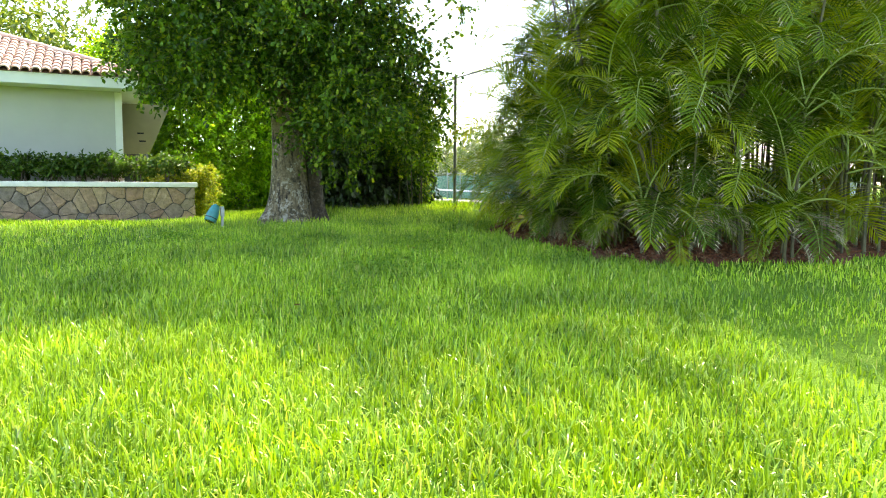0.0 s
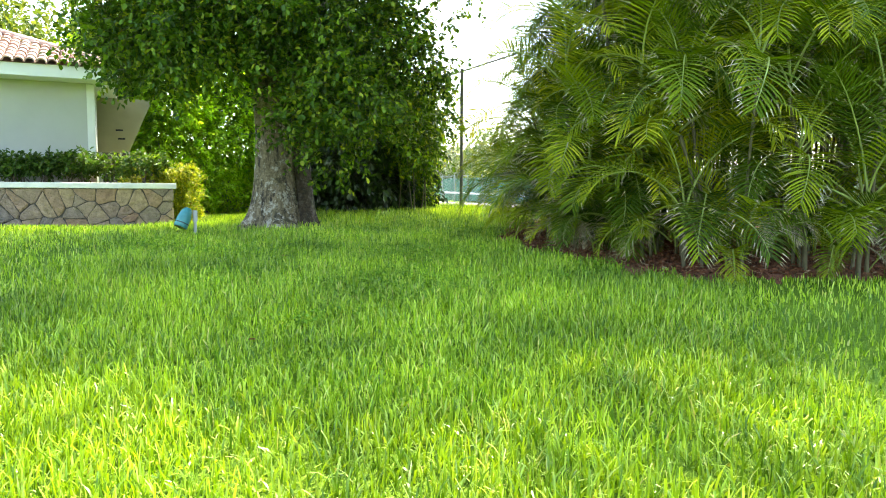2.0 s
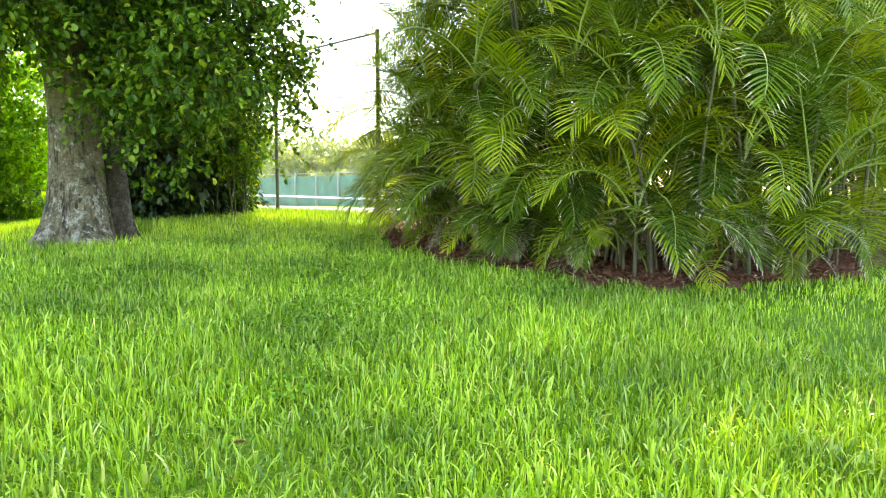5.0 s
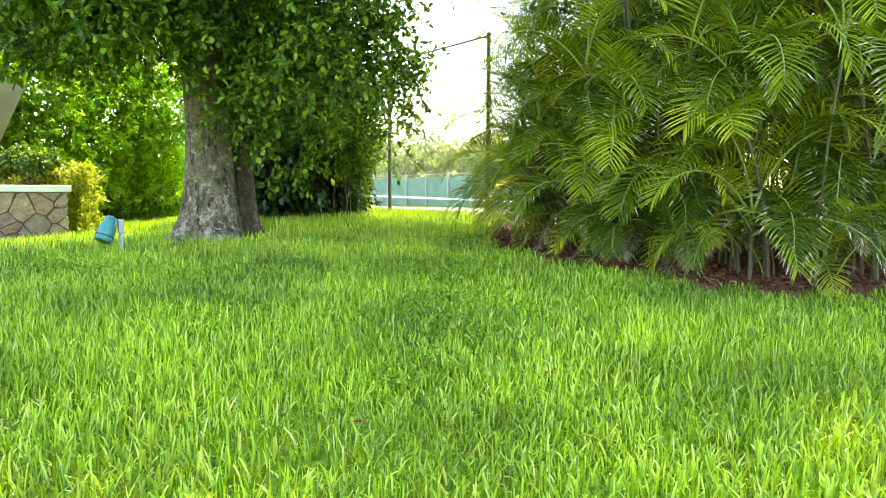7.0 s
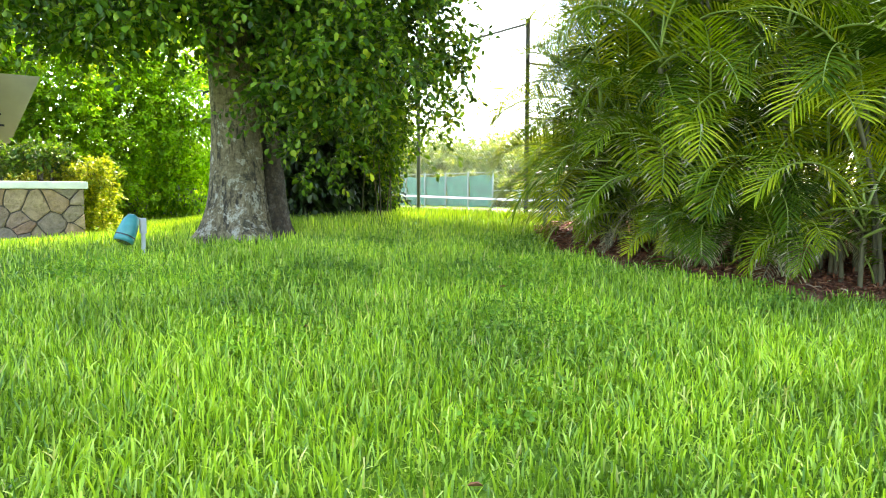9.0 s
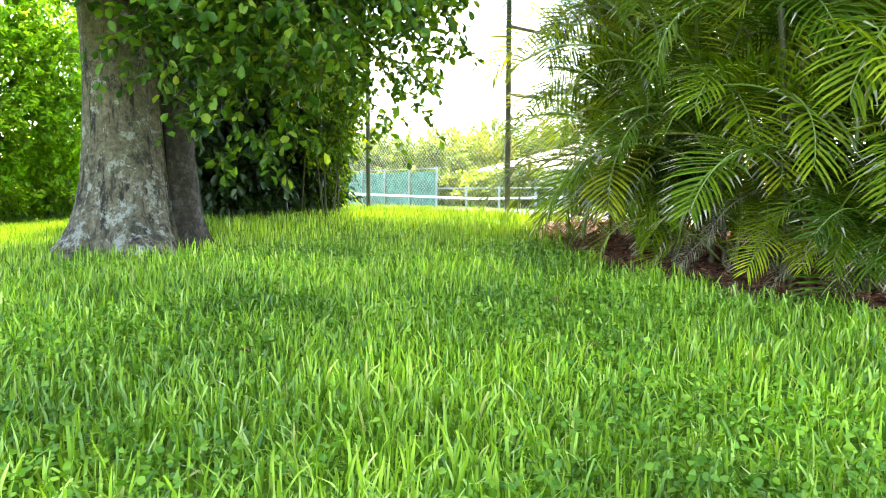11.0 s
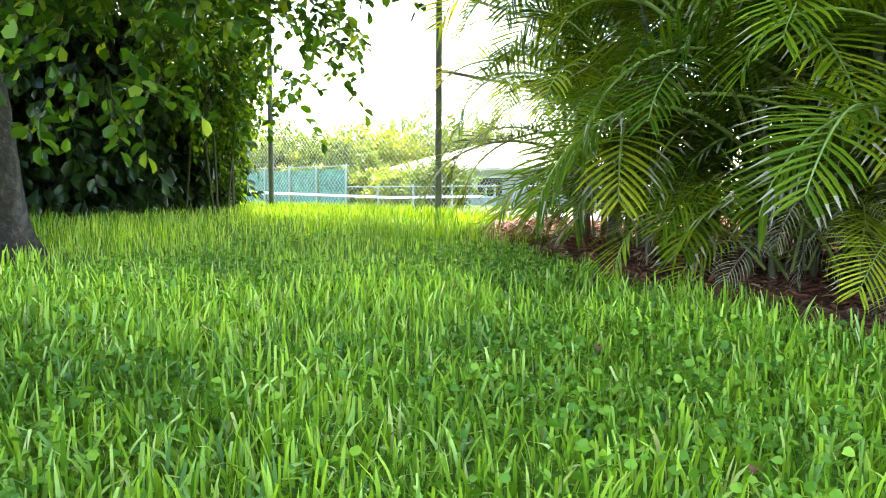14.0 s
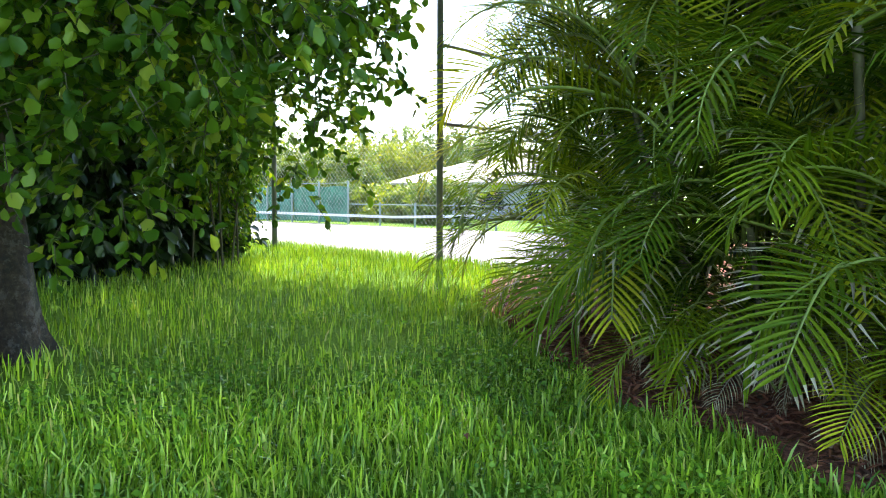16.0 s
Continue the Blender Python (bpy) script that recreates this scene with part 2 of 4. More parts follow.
# ---- mesh helpers ----
def mesh_np(name, verts, quads=None, tris=None, mats=(), index=None, smooth=False):
    """A mesh straight from arrays."""
    me = bpy.data.meshes.new(name)
    quads = np.zeros((0, 4), int) if quads is None else np.asarray(quads, int)
    tris = np.zeros((0, 3), int) if tris is None else np.asarray(tris, int)
    me.vertices.add(len(verts))
    me.vertices.foreach_set("co", np.asarray(verts, np.float32).ravel())
    me.loops.add(quads.size + tris.size)
    me.loops.foreach_set("vertex_index", np.concatenate([quads.ravel(), tris.ravel()]).astype(np.int32))
    nq, nt = len(quads), len(tris)
    me.polygons.add(nq + nt)
    me.polygons.foreach_set("loop_start", np.concatenate([np.arange(nq) * 4, nq * 4 + np.arange(nt) * 3]).astype(np.int32))
    for m in mats:
        me.materials.append(m)
    if index is not None:
        me.polygons.foreach_set("material_index", np.asarray(index, np.int32))
    if smooth:
        me.polygons.foreach_set("use_smooth", np.ones(nq + nt, bool))
    me.update(calc_edges=True)
    return me


class Build:
    """Gathers pieces of geometry for one mesh."""

    def __init__(self):
        self.v, self.f, self.m, self.s = [], [], [], []

    def add(self, verts, faces, mat=0, smooth=False):
        o = len(self.v)
        self.v += [tuple(p) for p in verts]
        self.f += [[i + o for i in f] for f in faces]
        self.m += [mat] * len(faces)
        self.s += [smooth] * len(faces)
        return self

    def box(self, lo, hi, mat=0, bev=0.0):
        """A box with chamfered edges."""
        bm = bmesh.new()
        bmesh.ops.create_cube(bm, size=1)
        for v in bm.verts:
            v.co = Vector([lo[i] + (v.co[i] + 0.5) * (hi[i] - lo[i]) for i in range(3)])
        if bev:
            bmesh.ops.bevel(bm, geom=bm.edges[:], offset=bev, segments=2, affect="EDGES", profile=0.5)
        bm.verts.index_update()
        self.add([v.co for v in bm.verts], [[v.index for v in f.verts] for f in bm.faces], mat)
        bm.free()
        return self

    def tube(self, pts, radii, sides=8, mat=0, caps=True, warp=None):
        """A tube along points; warp(i, angle) scales the radius."""
        pts = [Vector(p) for p in pts]
        ring, ref = [], Vector((1, 0, 0))
        for i, p in enumerate(pts):
            d = (pts[min(i + 1, len(pts) - 1)] - pts[max(i - 1, 0)]).normalized()
            if abs(d.dot(ref)) > 0.95:
                ref = Vector((0, 1, 0))
            a = (ref - d * ref.dot(d)).normalized()
            b = d.cross(a)
            ref = a
            r = radii[i] if hasattr(radii, "__len__") else radii
            for k in range(sides):
                w = 2 * math.pi * k / sides
                q = r * (warp(i, w) if warp else 1)
                ring.append(p + a * (q * math.cos(w)) + b * (q * math.sin(w)))
        n = len(pts)
        fs = [[i * sides + k, i * sides + (k + 1) % sides, (i + 1) * sides + (k + 1) % sides, (i + 1) * sides + k] for i in range(n - 1) for k in range(sides)]
        self.add(ring, fs, mat, True)
        if caps:
            self.add(ring[:sides], [list(range(sides))[::-1]], mat)
            self.add(ring[-sides:], [list(range(sides))], mat)
        return self

    def mesh(self, name, mats):
        me = bpy.data.meshes.new(name)
        me.from_pydata(self.v, [], self.f)
        for m in mats:
            me.materials.append(m)
        me.polygons.foreach_set("material_index", self.m)
        me.polygons.foreach_set("use_smooth", self.s)
        me.update()
        return me


def part(name, b, mats, parent=None, label="", at=None):
    """Links one mesh (a Build or a mesh) as a thing of its own or under a parent."""
    mats = mats if isinstance(mats, (list, tuple)) else [mats]
    me = b.mesh(name, mats) if isinstance(b, Build) else b
    ob = new(name, me)
    if parent:
        ob.parent = parent
    if at is not None:
        ob.matrix_basis = at
    return tagged(ob, label) if label else ob


def rng_dirs(rng, n):
    d = rng.normal(size=(n, 3))
    return d / np.linalg.norm(d, axis=1, keepdims=True)


def unit(a):
    return a / np.maximum(np.linalg.norm(a, axis=1, keepdims=True), 1e-9)


def leaves_np(pos, along, normal, length, width, fold=0.25, curl=0.15):
    """Folded oval leaves, six points each: arrays of verts and quads."""
    n = len(pos)
    along = unit(along)
    side = unit(np.cross(normal, along))
    up = np.cross(along, side)
    L, W = length[:, None], width[:, None]
    v = np.empty((n, 6, 3))
    v[:, 0] = pos
    v[:, 1] = pos + along * L * 0.36 + side * W * 0.42 + up * W * fold
    v[:, 2] = pos + along * L * 0.78 + side * W * 0.5 + up * (W * fold * 0.8 - L * curl * 0.5)
    v[:, 3] = pos + along * L - up * L * curl
    v[:, 4] = pos + along * L * 0.78 - side * W * 0.5 + up * (W * fold * 0.8 - L * curl * 0.5)
    v[:, 5] = pos + along * L * 0.36 - side * W * 0.42 + up * W * fold
    base = np.arange(n)[:, None] * 6
    q = np.concatenate([base + np.array([0, 3, 2, 1]), base + np.array([0, 5, 4, 3])])
    return v.reshape(-1, 3), q


def foliage(rng, blobs, twigs, per=9, size=0.08, twig=0.32, droop=0.35, shell=0.55, keep=None, aspect=0.52, clump=0, spread=0.28):
    """Leafy twigs in and on ellipsoids: blobs rows are x, y, z, rx, ry, rz, share."""
    share = np.array([b[6] for b in blobs], float)
    pick = rng.choice(len(blobs), twigs, p=share / share.sum())
    B = np.array([b[:6] for b in blobs], float)[pick]
    d = rng_dirs(rng, twigs)
    r = shell + (1 - shell) * rng.random(twigs) ** 0.6
    r *= 1 + 0.16 * rng.normal(size=twigs)
    o = B[:, :3] + d * B[:, 3:] * r[:, None]
    if clump:
        # gather the twigs round fewer branch ends, so that gaps stay between
        k = rng.integers(0, clump, twigs)
        off = rng.normal(0, spread, (twigs, 3)) * np.array([1, 1, 0.75])
        o, d = o[k] + off, unit(d[k] * 0.5 + unit(off) * 0.8)
    if keep is not None:
        ok = keep(o)
        o, d = o[ok], d[ok]
    n = len(o)
    way = unit(d * 0.8 + rng_dirs(rng, n) * 0.7 + np.array([0, 0, -droop]))
    s = (np.arange(per) + rng.random((n, per))) / per
    tl = twig * (0.6 + 0.8 * rng.random(n))[:, None]
    p = o[:, None] + way[:, None] * (s * tl)[..., None] + np.array([0, 0, -1.0]) * (0.25 * droop * tl * s * s)[..., None]
    p = p.reshape(-1, 3)
    m = len(p)
    w = np.repeat(way, per, axis=0)
    la = unit(w * 0.55 + rng_dirs(rng, m) * 0.8 + np.array([0, 0, -droop * 0.6]))
    nm = unit(rng_dirs(rng, m) * 0.7 + np.array([0, 0, 1.0]))
    L = size * (0.65 + 0.7 * rng.random(m))
    v, q = leaves_np(p, la, nm, L, L * aspect * (0.85 + 0.3 * rng.random(m)))
    # the bare twigs themselves, as slim three-sided spikes
    a = unit(np.cross(way, np.array([0.3, 0.5, 0.8])))
    b = np.cross(way, a)
    t0 = 0.004
    ends = o + way * tl
    tv = np.stack([o + a * t0, o - a * t0 * 0.5 + b * t0, o - a * t0 * 0.5 - b * t0, ends], axis=1).reshape(-1, 3)
    tb = np.arange(n)[:, None] * 4 + len(v)
    tr = np.concatenate([tb + np.array([0, 1, 3]), tb + np.array([1, 2, 3]), tb + np.array([2, 0, 3])])
    idx = np.concatenate([np.zeros(len(q), int), np.ones(len(tr), int)])
    return np.concatenate([v, tv]), q, tr, idx


def smooth_step(a, b, x):
    k = np.clip((x - a) / (b - a), 0, 1)
    return k * k * (3 - 2 * k)


# ---- ground ----
POST_B, POST_A = (13.2, 13.4), (14.05, 17.3)  # two posts of the court fence


def ground_z(x, y):
    """Height of the lawn: it climbs along the walk to a low crest at the court fence, and stays lower by the house."""
    x, y = np.asarray(x, float), np.asarray(y, float)
    a, r = 0.616 * x + 0.788 * y, 0.788 * x - 0.616 * y
    z = np.interp(a, [-30, 0, 3, 5, 7, 9, 11, 13, 15, 18.5, 22], [-0.4, -0.24, -0.12, -0.02, 0.10, 0.26, 0.41, 0.52, 0.61, 0.75, 0.78])
    z = z - 0.33 * smooth_step(13.5, 18.5, a) * smooth_step(-2.8, -6.2, r)
    z = z + 0.012 * np.sin(0.9 * x + 0.4) * np.cos(0.7 * y) + 0.006 * np.sin(2.3 * x - 1.1 * y)
    c = (x - 13.2) * 0.977 - (y - 13.4) * 0.213
    court = smooth_step(0.3, 2.2, c) * smooth_step(9.0, 13.5, y)
    z = z * (1 - court) + 0.38 * court
    far = smooth_step(30, 80, np.hypot(x - 6, y - 8))
    return z * (1 - far) + 0.3 * far


def axis(lo, hi, step, reach):
    out, d, p, q = list(np.arange(lo, hi + 1e-6, step)), step, lo, hi
    while p > -reach:
        d *= 1.45
        p, q = p - d, q + d
        out = [p] + out + [q]
    return np.array(out)


gx, gy = axis(-9, 18, 0.3, 900), axis(-4, 27, 0.3, 900)
X, Y = np.meshgrid(gx, gy)
V = np.stack([X, Y, ground_z(X, Y)], axis=-1).reshape(-1, 3)
nx, ny = len(gx), len(gy)
I = (np.arange(ny - 1)[:, None] * nx + np.arange(nx - 1)).reshape(-1, 1)
ground = part("ground", mesh_np("ground", V, I + np.array([0, 1, nx + 1, nx]), mats=[M_GROUND], smooth=True), M_GROUND)
tagged(ground, "gently rising green garden lawn soil", "ground", kind="structure")

BED = [(10.8, 11.5), (9.5, 10.4), (8.65, 9.6), (8.2, 8.9), (8.0, 8.0), (7.9, 7.0), (8.15, 6.0), (9.0, 5.2), (10.6, 4.3), (14.0, 3.1), (17.5, 2.3), (21.5, 1.8), (21.5, 11.6), (14.0, 12.0), (12.0, 12.0)]


def inside(poly, x, y):
    x, y = np.asarray(x, float), np.asarray(y, float)
    r = np.zeros(x.shape, bool)
    for (x0, y0), (x1, y1) in zip(poly, poly[1:] + poly[:1]):
        r ^= ((y0 > y) != (y1 > y)) & (x < (x1 - x0) * (y - y0) / (y1 - y0 + 1e-12) + x0)
    return r

# ---- mulch bed under the palms ----
bx, by = np.arange(7.2, 21.8, 0.12), np.arange(1.4, 12.4, 0.12)
X, Y = np.meshgrid(bx, by)
wob = 0.12 * np.sin(5 * X + 3 * Y) + 0.1 * np.sin(7 * Y - 4 * X)
IN = inside(BED, X + wob, Y + wob * 0.7)
Z = ground_z(X, Y) + np.where(IN, 0.035 + 0.02 * np.sin(9 * X) * np.sin(8 * Y), -0.05)
nx, ny = len(bx), len(by)
I = (np.arange(ny - 1)[:, None] * nx + np.arange(nx - 1)).reshape(-1)
near = (IN.ravel()[I] | IN.ravel()[I + 1] | IN.ravel()[I + nx] | IN.ravel()[I + nx + 1])
I = I[near][:, None]
bed = part("mulch_bed", mesh_np("mulch_bed", np.stack([X, Y, Z], -1).reshape(-1, 3), I + np.array([0, 1, nx + 1, nx]), mats=[M_MULCH], smooth=True), M_MULCH)
tagged(bed, "reddish brown mulch bed under the palms", "mulch bed", kind="structure")
rng = np.random.default_rng(5)
n = 30000
cx, cy = rng.uniform(7.5, 13.0, n), rng.uniform(4.2, 11.6, n)
ok = inside(BED, cx + 0.12 * np.sin(5 * cx + 3 * cy), cy) & ((cx < 10.6) | (rng.random(n) < 0.4))
cx, cy = cx[ok], cy[ok]
n = len(cx)
yaw = rng.uniform(0, 6.28, n)
al = np.stack([np.cos(yaw), np.sin(yaw), rng.normal(0, 0.35, n)], -1)
c = np.stack([cx, cy, ground_z(cx, cy) + 0.04 + rng.random(n) * 0.03], -1)
v, q = leaves_np(c, al, unit(rng_dirs(rng, n) * 0.6 + np.array([0, 0, 1.0])), rng.uniform(0.03, 0.11, n), rng.uniform(0.01, 0.025, n), 0.3, 0.05)
chips = part("mulch_chips", mesh_np("mulch_chips", v, q, mats=[M_CHIP]), M_CHIP)
tagged(chips, "scattered reddish shredded bark mulch chips on the bed", "mulch", kind="stuff")

# ---- house ----
# the house stands turned a little; its plan starts at the planter's end
HS = 0.91
HF = Matrix.Translation((6.4 * HS, 18.3 * HS, 0.119)) @ Matrix.Rotation(radians(-13), 4, "Z") @ Matrix.Scale(HS, 4)
WALL_Y, WALL_X, EAVE_Z, LEFT = 1.5, -1.62, 3.73, -13.0
house = tagged(new("house"), "single-storey white stucco house with terracotta barrel tile roof", "house")
house.matrix_basis = HF


def house_part(name, b, mats, label="", parent=None):
    return part(name, b, mats, parent or house, label)


for lo, hi in (((LEFT, WALL_Y, 0.0), (WALL_X, WALL_Y + 0.25, EAVE_Z)), ((WALL_X - 0.25, WALL_Y + 0.253, 0.0), (WALL_X, WALL_Y + 9, EAVE_Z)),
               ((LEFT, WALL_Y + 0.253, 0), (LEFT + 0.25, WALL_Y + 9, EAVE_Z)), ((LEFT, WALL_Y + 9.003, 0), (WALL_X, WALL_Y + 9.25, EAVE_Z))):
    house_part("wall", Build().box(lo, hi, 0), M_STUCCO)
house_part("corner_board", Build().box((WALL_X - 0.14, WALL_Y - 0.03, 0.3), (WALL_X + 0.03, WALL_Y - 0.003, EAVE_Z - 0.02), 0, 0.008), M_TRIM)
OV, OS = 0.8, 0.5
house_part("soffit", Build().box((LEFT - OV, WALL_Y - OV, EAVE_Z), (WALL_X + OS, WALL_Y + 9.9, EAVE_Z + 0.03), 0), M_TRIM, "white painted soffit boards")
house_part("fascia", Build().box((LEFT - OV, WALL_Y - OV - 0.03, EAVE_Z - 0.01), (WALL_X + OS, WALL_Y - OV - 0.002, EAVE_Z + 0.26), 0, 0.008), M_TRIM, "white painted fascia board")
house_part("side_fascia", Build().box((WALL_X + OS + 0.002, WALL_Y - OV - 0.03, EAVE_Z - 0.01), (WALL_X + OS + 0.03, WALL_Y + 9.9, EAVE_Z + 0.26), 0, 0.008), M_TRIM)
# hip roof: eave line, slope and hips at 45 degrees in plan
SL = math.tan(radians(21))
E0, EY, EX0, EX1 = EAVE_Z + 0.26, WALL_Y - OV - 0.09, LEFT - OV, WALL_X + OS + 0.09
RUN = 5.1
b = Build()
b.add([(EX0, EY, E0), (EX1, EY, E0), (EX1 - RUN, EY + RUN, E0 + RUN * SL), (EX0 + RUN, EY + RUN, E0 + RUN * SL), (EX1, EY + 2 * RUN, E0), (EX0, EY + 2 * RUN, E0)],
      [[0, 1, 2, 3], [1, 4, 2], [4, 5, 3, 2], [5, 0, 3], [5, 4, 1, 0]])
roof = house_part("roof", b, M_ROOFBED, "hip roof of weathered pinkish terracotta barrel tiles")
TW, TL, TR = 0.215, 0.34, 0.08
bt = Build()
ring = []
for y0, r, h in ((0.0, TR * 1.08, 0.045), (TL + 0.06, TR, 0.012)):
    for k in range(7):
        w = math.pi * k / 6
        ring.append((-math.cos(w) * r * 1.15, y0, math.sin(w) * r + h))
lip = [(p[0] * 0.82, p[1], p[2] * 0.8 - 0.01) for p in ring[:7]]
bt.add(ring, [[k, k + 1, k + 8, k + 7] for k in range(6)], 0, True)
bt.add(ring[:7] + lip, [[k + 1, k, k + 7, k + 8] for k in range(6)])
bt.add([(TR * 1.15, 0, 0.02), (TW - TR * 1.15, 0, 0.02), (TW - TR * 1.15, TL + 0.06, 0), (TR * 1.15, TL + 0.06, 0), (TW / 2, 0, 0.0), (TW / 2, TL + 0.06, -0.01)], [[0, 4, 5, 3], [4, 1, 2, 5]])
tile_mesh = bt.mesh("tile", [M_TILE])
tilt = Matrix.Rotation(math.atan(SL), 4, "X")
rr = random.Random(3)
for row in range(13):
    s = row * TL * math.cos(math.atan(SL)) - 0.04
    for c in range(54):
        x = EX1 - 0.28 - c * TW
        if x < EX0 + s or x > EX1 - max(s, 0) - 0.12 or (row > 5 and x < EX1 - 12):
            continue
        part("tile", tile_mesh, M_TILE, roof, at=Matrix.Translation((x + rr.uniform(-.006, .006), EY + s, E0 + s * SL + rr.uniform(0, .006))) @ tilt @ Matrix.Rotation(rr.uniform(-.02, .02), 4, "Z"))
# ridge caps along the front hip
hip_len = 0.36
bh = Build()
ring = []
for y0, r in ((0.0, 0.12), (hip_len + 0.07, 0.10)):
    for k in range(8):
        w = math.pi * k / 7
        ring.append((-math.cos(w) * r, y0, math.sin(w) * r * 0.95))
bh.add(ring, [[k, k + 1, k + 9, k + 8] for k in range(7)], 0, True)
bh.add([(p[0] * 0.85, p[1] + 0.002, p[2] * 0.85) for p in ring[:8]] + ring[:8], [[k, k + 1, k + 9, k + 8] for k in range(7)])
hip_mesh = bh.mesh("ridge_tile", [M_TILE])
hv = Vector((-1, 1, SL)).normalized()
for k in range(19):
    p = Vector((EX1 - 0.02, EY + 0.02, E0 + 0.05)) + hv * (k * hip_len)
    part("ridge_tile", hip_mesh, M_TILE, roof, at=Matrix.Translation(p) @ Matrix.Rotation(radians(45), 4, "Z") @ Matrix.Rotation(math.asin(hv.z) + 0.05, 4, "X"))
# rear wing beyond the corner, with an angled beige end panel that has two vents
wing = tagged(new("house_wing"), "set-back house wing with an angled beige end panel", "house wing")
wing.matrix_basis = HF
part("wall", Build().box((WALL_X + 0.01, 6.0, 0.2), (-0.75, 6.3, 3.6), 0), M_STUCCO, wing)
face = [(WALL_X + 0.03, 2.25), (-0.82, 2.25), (-0.2, 3.70), (WALL_X + 0.03, 3.70)]
panel = part("end_panel", Build().add([(x, 4.0, z) for x, z in face] + [(x, 4.12, z) for x, z in face], [[0, 1, 2, 3], [7, 6, 5, 4], [0, 4, 5, 1], [1, 5, 6, 2], [2, 6, 7, 3], [3, 7, 4, 0]]), M_BEIGE, wing, "beige angled end panel")
for vx, vz in ((-1.05, 2.85), (-1.0, 2.62)):
    part("vent", Build().box((vx - 0.09, 3.985, vz - 0.022), (vx + 0.09, 3.997, vz + 0.022), 0, 0.004), M_DARKWIN, panel)
part("brace", Build().tube([(-1.3, 4.2, 1.2), (-1.0, 4.05, 2.3)], 0.03, 6), M_TRIM, wing)
part("window", Build().box((-1.5, 5.96, 1.4), (-0.8, 5.996, 2.4), 0), M_DARKWIN, wing)

# ---- stone planter ----
PX1, PY, PZ0, PZ1 = 0.0, 0.0, 0.42, 1.28
planter = tagged(new("stone_planter"), "low garden planter wall of irregular tan flagstones with pale cap", "planter wall")
planter.matrix_basis = HF
b = Build().box((LEFT, PY + 0.03, PZ0 - 0.3), (PX1 - 0.03, PY + 0.3, PZ1 - 0.003), 0)
b.box((PX1 - 0.3, PY + 0.303, PZ0 - 0.3), (PX1 - 0.03, WALL_Y - 0.01, PZ1 - 0.003), 0)
core = part("core", b, M_MORTAR, planter)
cap = Build().box((LEFT, PY - 0.06, PZ1), (PX1 + 0.06, PY + 0.36, PZ1 + 0.125), 0, 0.015)
cap.box((PX1 - 0.36, PY + 0.363, PZ1), (PX1 + 0.06, WALL_Y - 0.01, PZ1 + 0.125), 0, 0.015)
part("cap", cap, M_CAP, planter, "pale smooth concrete cap")
part("soil", Build().box((LEFT, PY + 0.303, PZ0), (PX1 - 0.303, WALL_Y - 0.01, PZ1 - 0.1), 0), M_MULCH, planter)


def cut(poly, px, py, nx_, ny_):
    """The part of a convex polygon on the inner side of a line."""
    out = []
    for (x0, y0), (x1, y1) in zip(poly, poly[1:] + poly[:1]):
        d0, d1 = (x0 - px) * nx_ + (y0 - py) * ny_, (x1 - px) * nx_ + (y1 - py) * ny_
        if d0 <= 0:
            out.append((x0, y0))
        if d0 * d1 < 0:
            k = d0 / (d0 - d1)
            out.append((x0 + (x1 - x0) * k, y0 + (y1 - y0) * k))
    return out


rs = random.Random(11)
seeds = []
for i in range(20):
    for j in range(3):
        seeds.append((PX1 - 0.12 - i * 0.34 + rs.uniform(-.2, .2), PZ0 + 0.02 + j * 0.30 + rs.uniform(-.13, .13)))
    if rs.random() < 0.5:
        seeds.append((PX1 - 0.12 - i * 0.34 + rs.uniform(-.2, .2), PZ0 + rs.uniform(0, .8)))
for i, (sx, sz) in enumerate(seeds):
    poly = [(-6.8, PZ0 - 0.15), (PX1, PZ0 - 0.15), (PX1, PZ1 - 0.004), (-6.8, PZ1 - 0.004)]
    for j, (ox, oz) in enumerate(seeds):
        if i != j and abs(ox - sx) < 0.9 and poly:
            dx, dz = ox - sx, oz - sz
            d = math.hypot(dx, dz)
            poly = cut(poly, (sx + ox) / 2 - dx / d * 0.002, (sz + oz) / 2 - dz / d * 0.002, dx, dz)
    if len(poly) < 3:
        continue
    mx, mz = sum(p[0] for p in poly) / len(poly), sum(p[1] for p in poly) / len(poly)
    # broken edges: corners knocked off and sides uneven
    rough_edge = []
    for (x0, z0), (x1, z1) in zip(poly, poly[1:] + poly[:1]):
        for f in (0.0, 0.33, 0.67):
            k = 1 - rs.uniform(0.0, 0.13 if f == 0 else 0.075)
            rough_edge.append((mx + (x0 + (x1 - x0) * f - mx) * k, mz + (z0 + (z1 - z0) * f - mz) * k))
    poly = rough_edge
    proud = rs.uniform(0.0, 0.03)
    b = Build()
    k = len(poly)
    rings = []
    for f, y in ((1.0, PY + 0.035), (1.0, PY - proud + 0.012), (0.9, PY - proud), (0.0, PY - proud - rs.uniform(0, 0.008))):
        rings += [(mx + (px - mx) * f, y, mz + (pz - mz) * f) for px, pz in poly] if f else [(mx, y, mz)]
    fs = [[r * k + a, r * k + (a + 1) % k, (r + 1) * k + (a + 1) % k, (r + 1) * k + a] for r in range(2) for a in range(k)]
    fs += [[2 * k + a, 2 * k + (a + 1) % k, 3 * k] for a in range(k)]
    b.add(rings, fs)
    part("stone", b, M_STONE, core)

# ---- shrubs and hedges by the house ----
rng = np.random.default_rng(21)


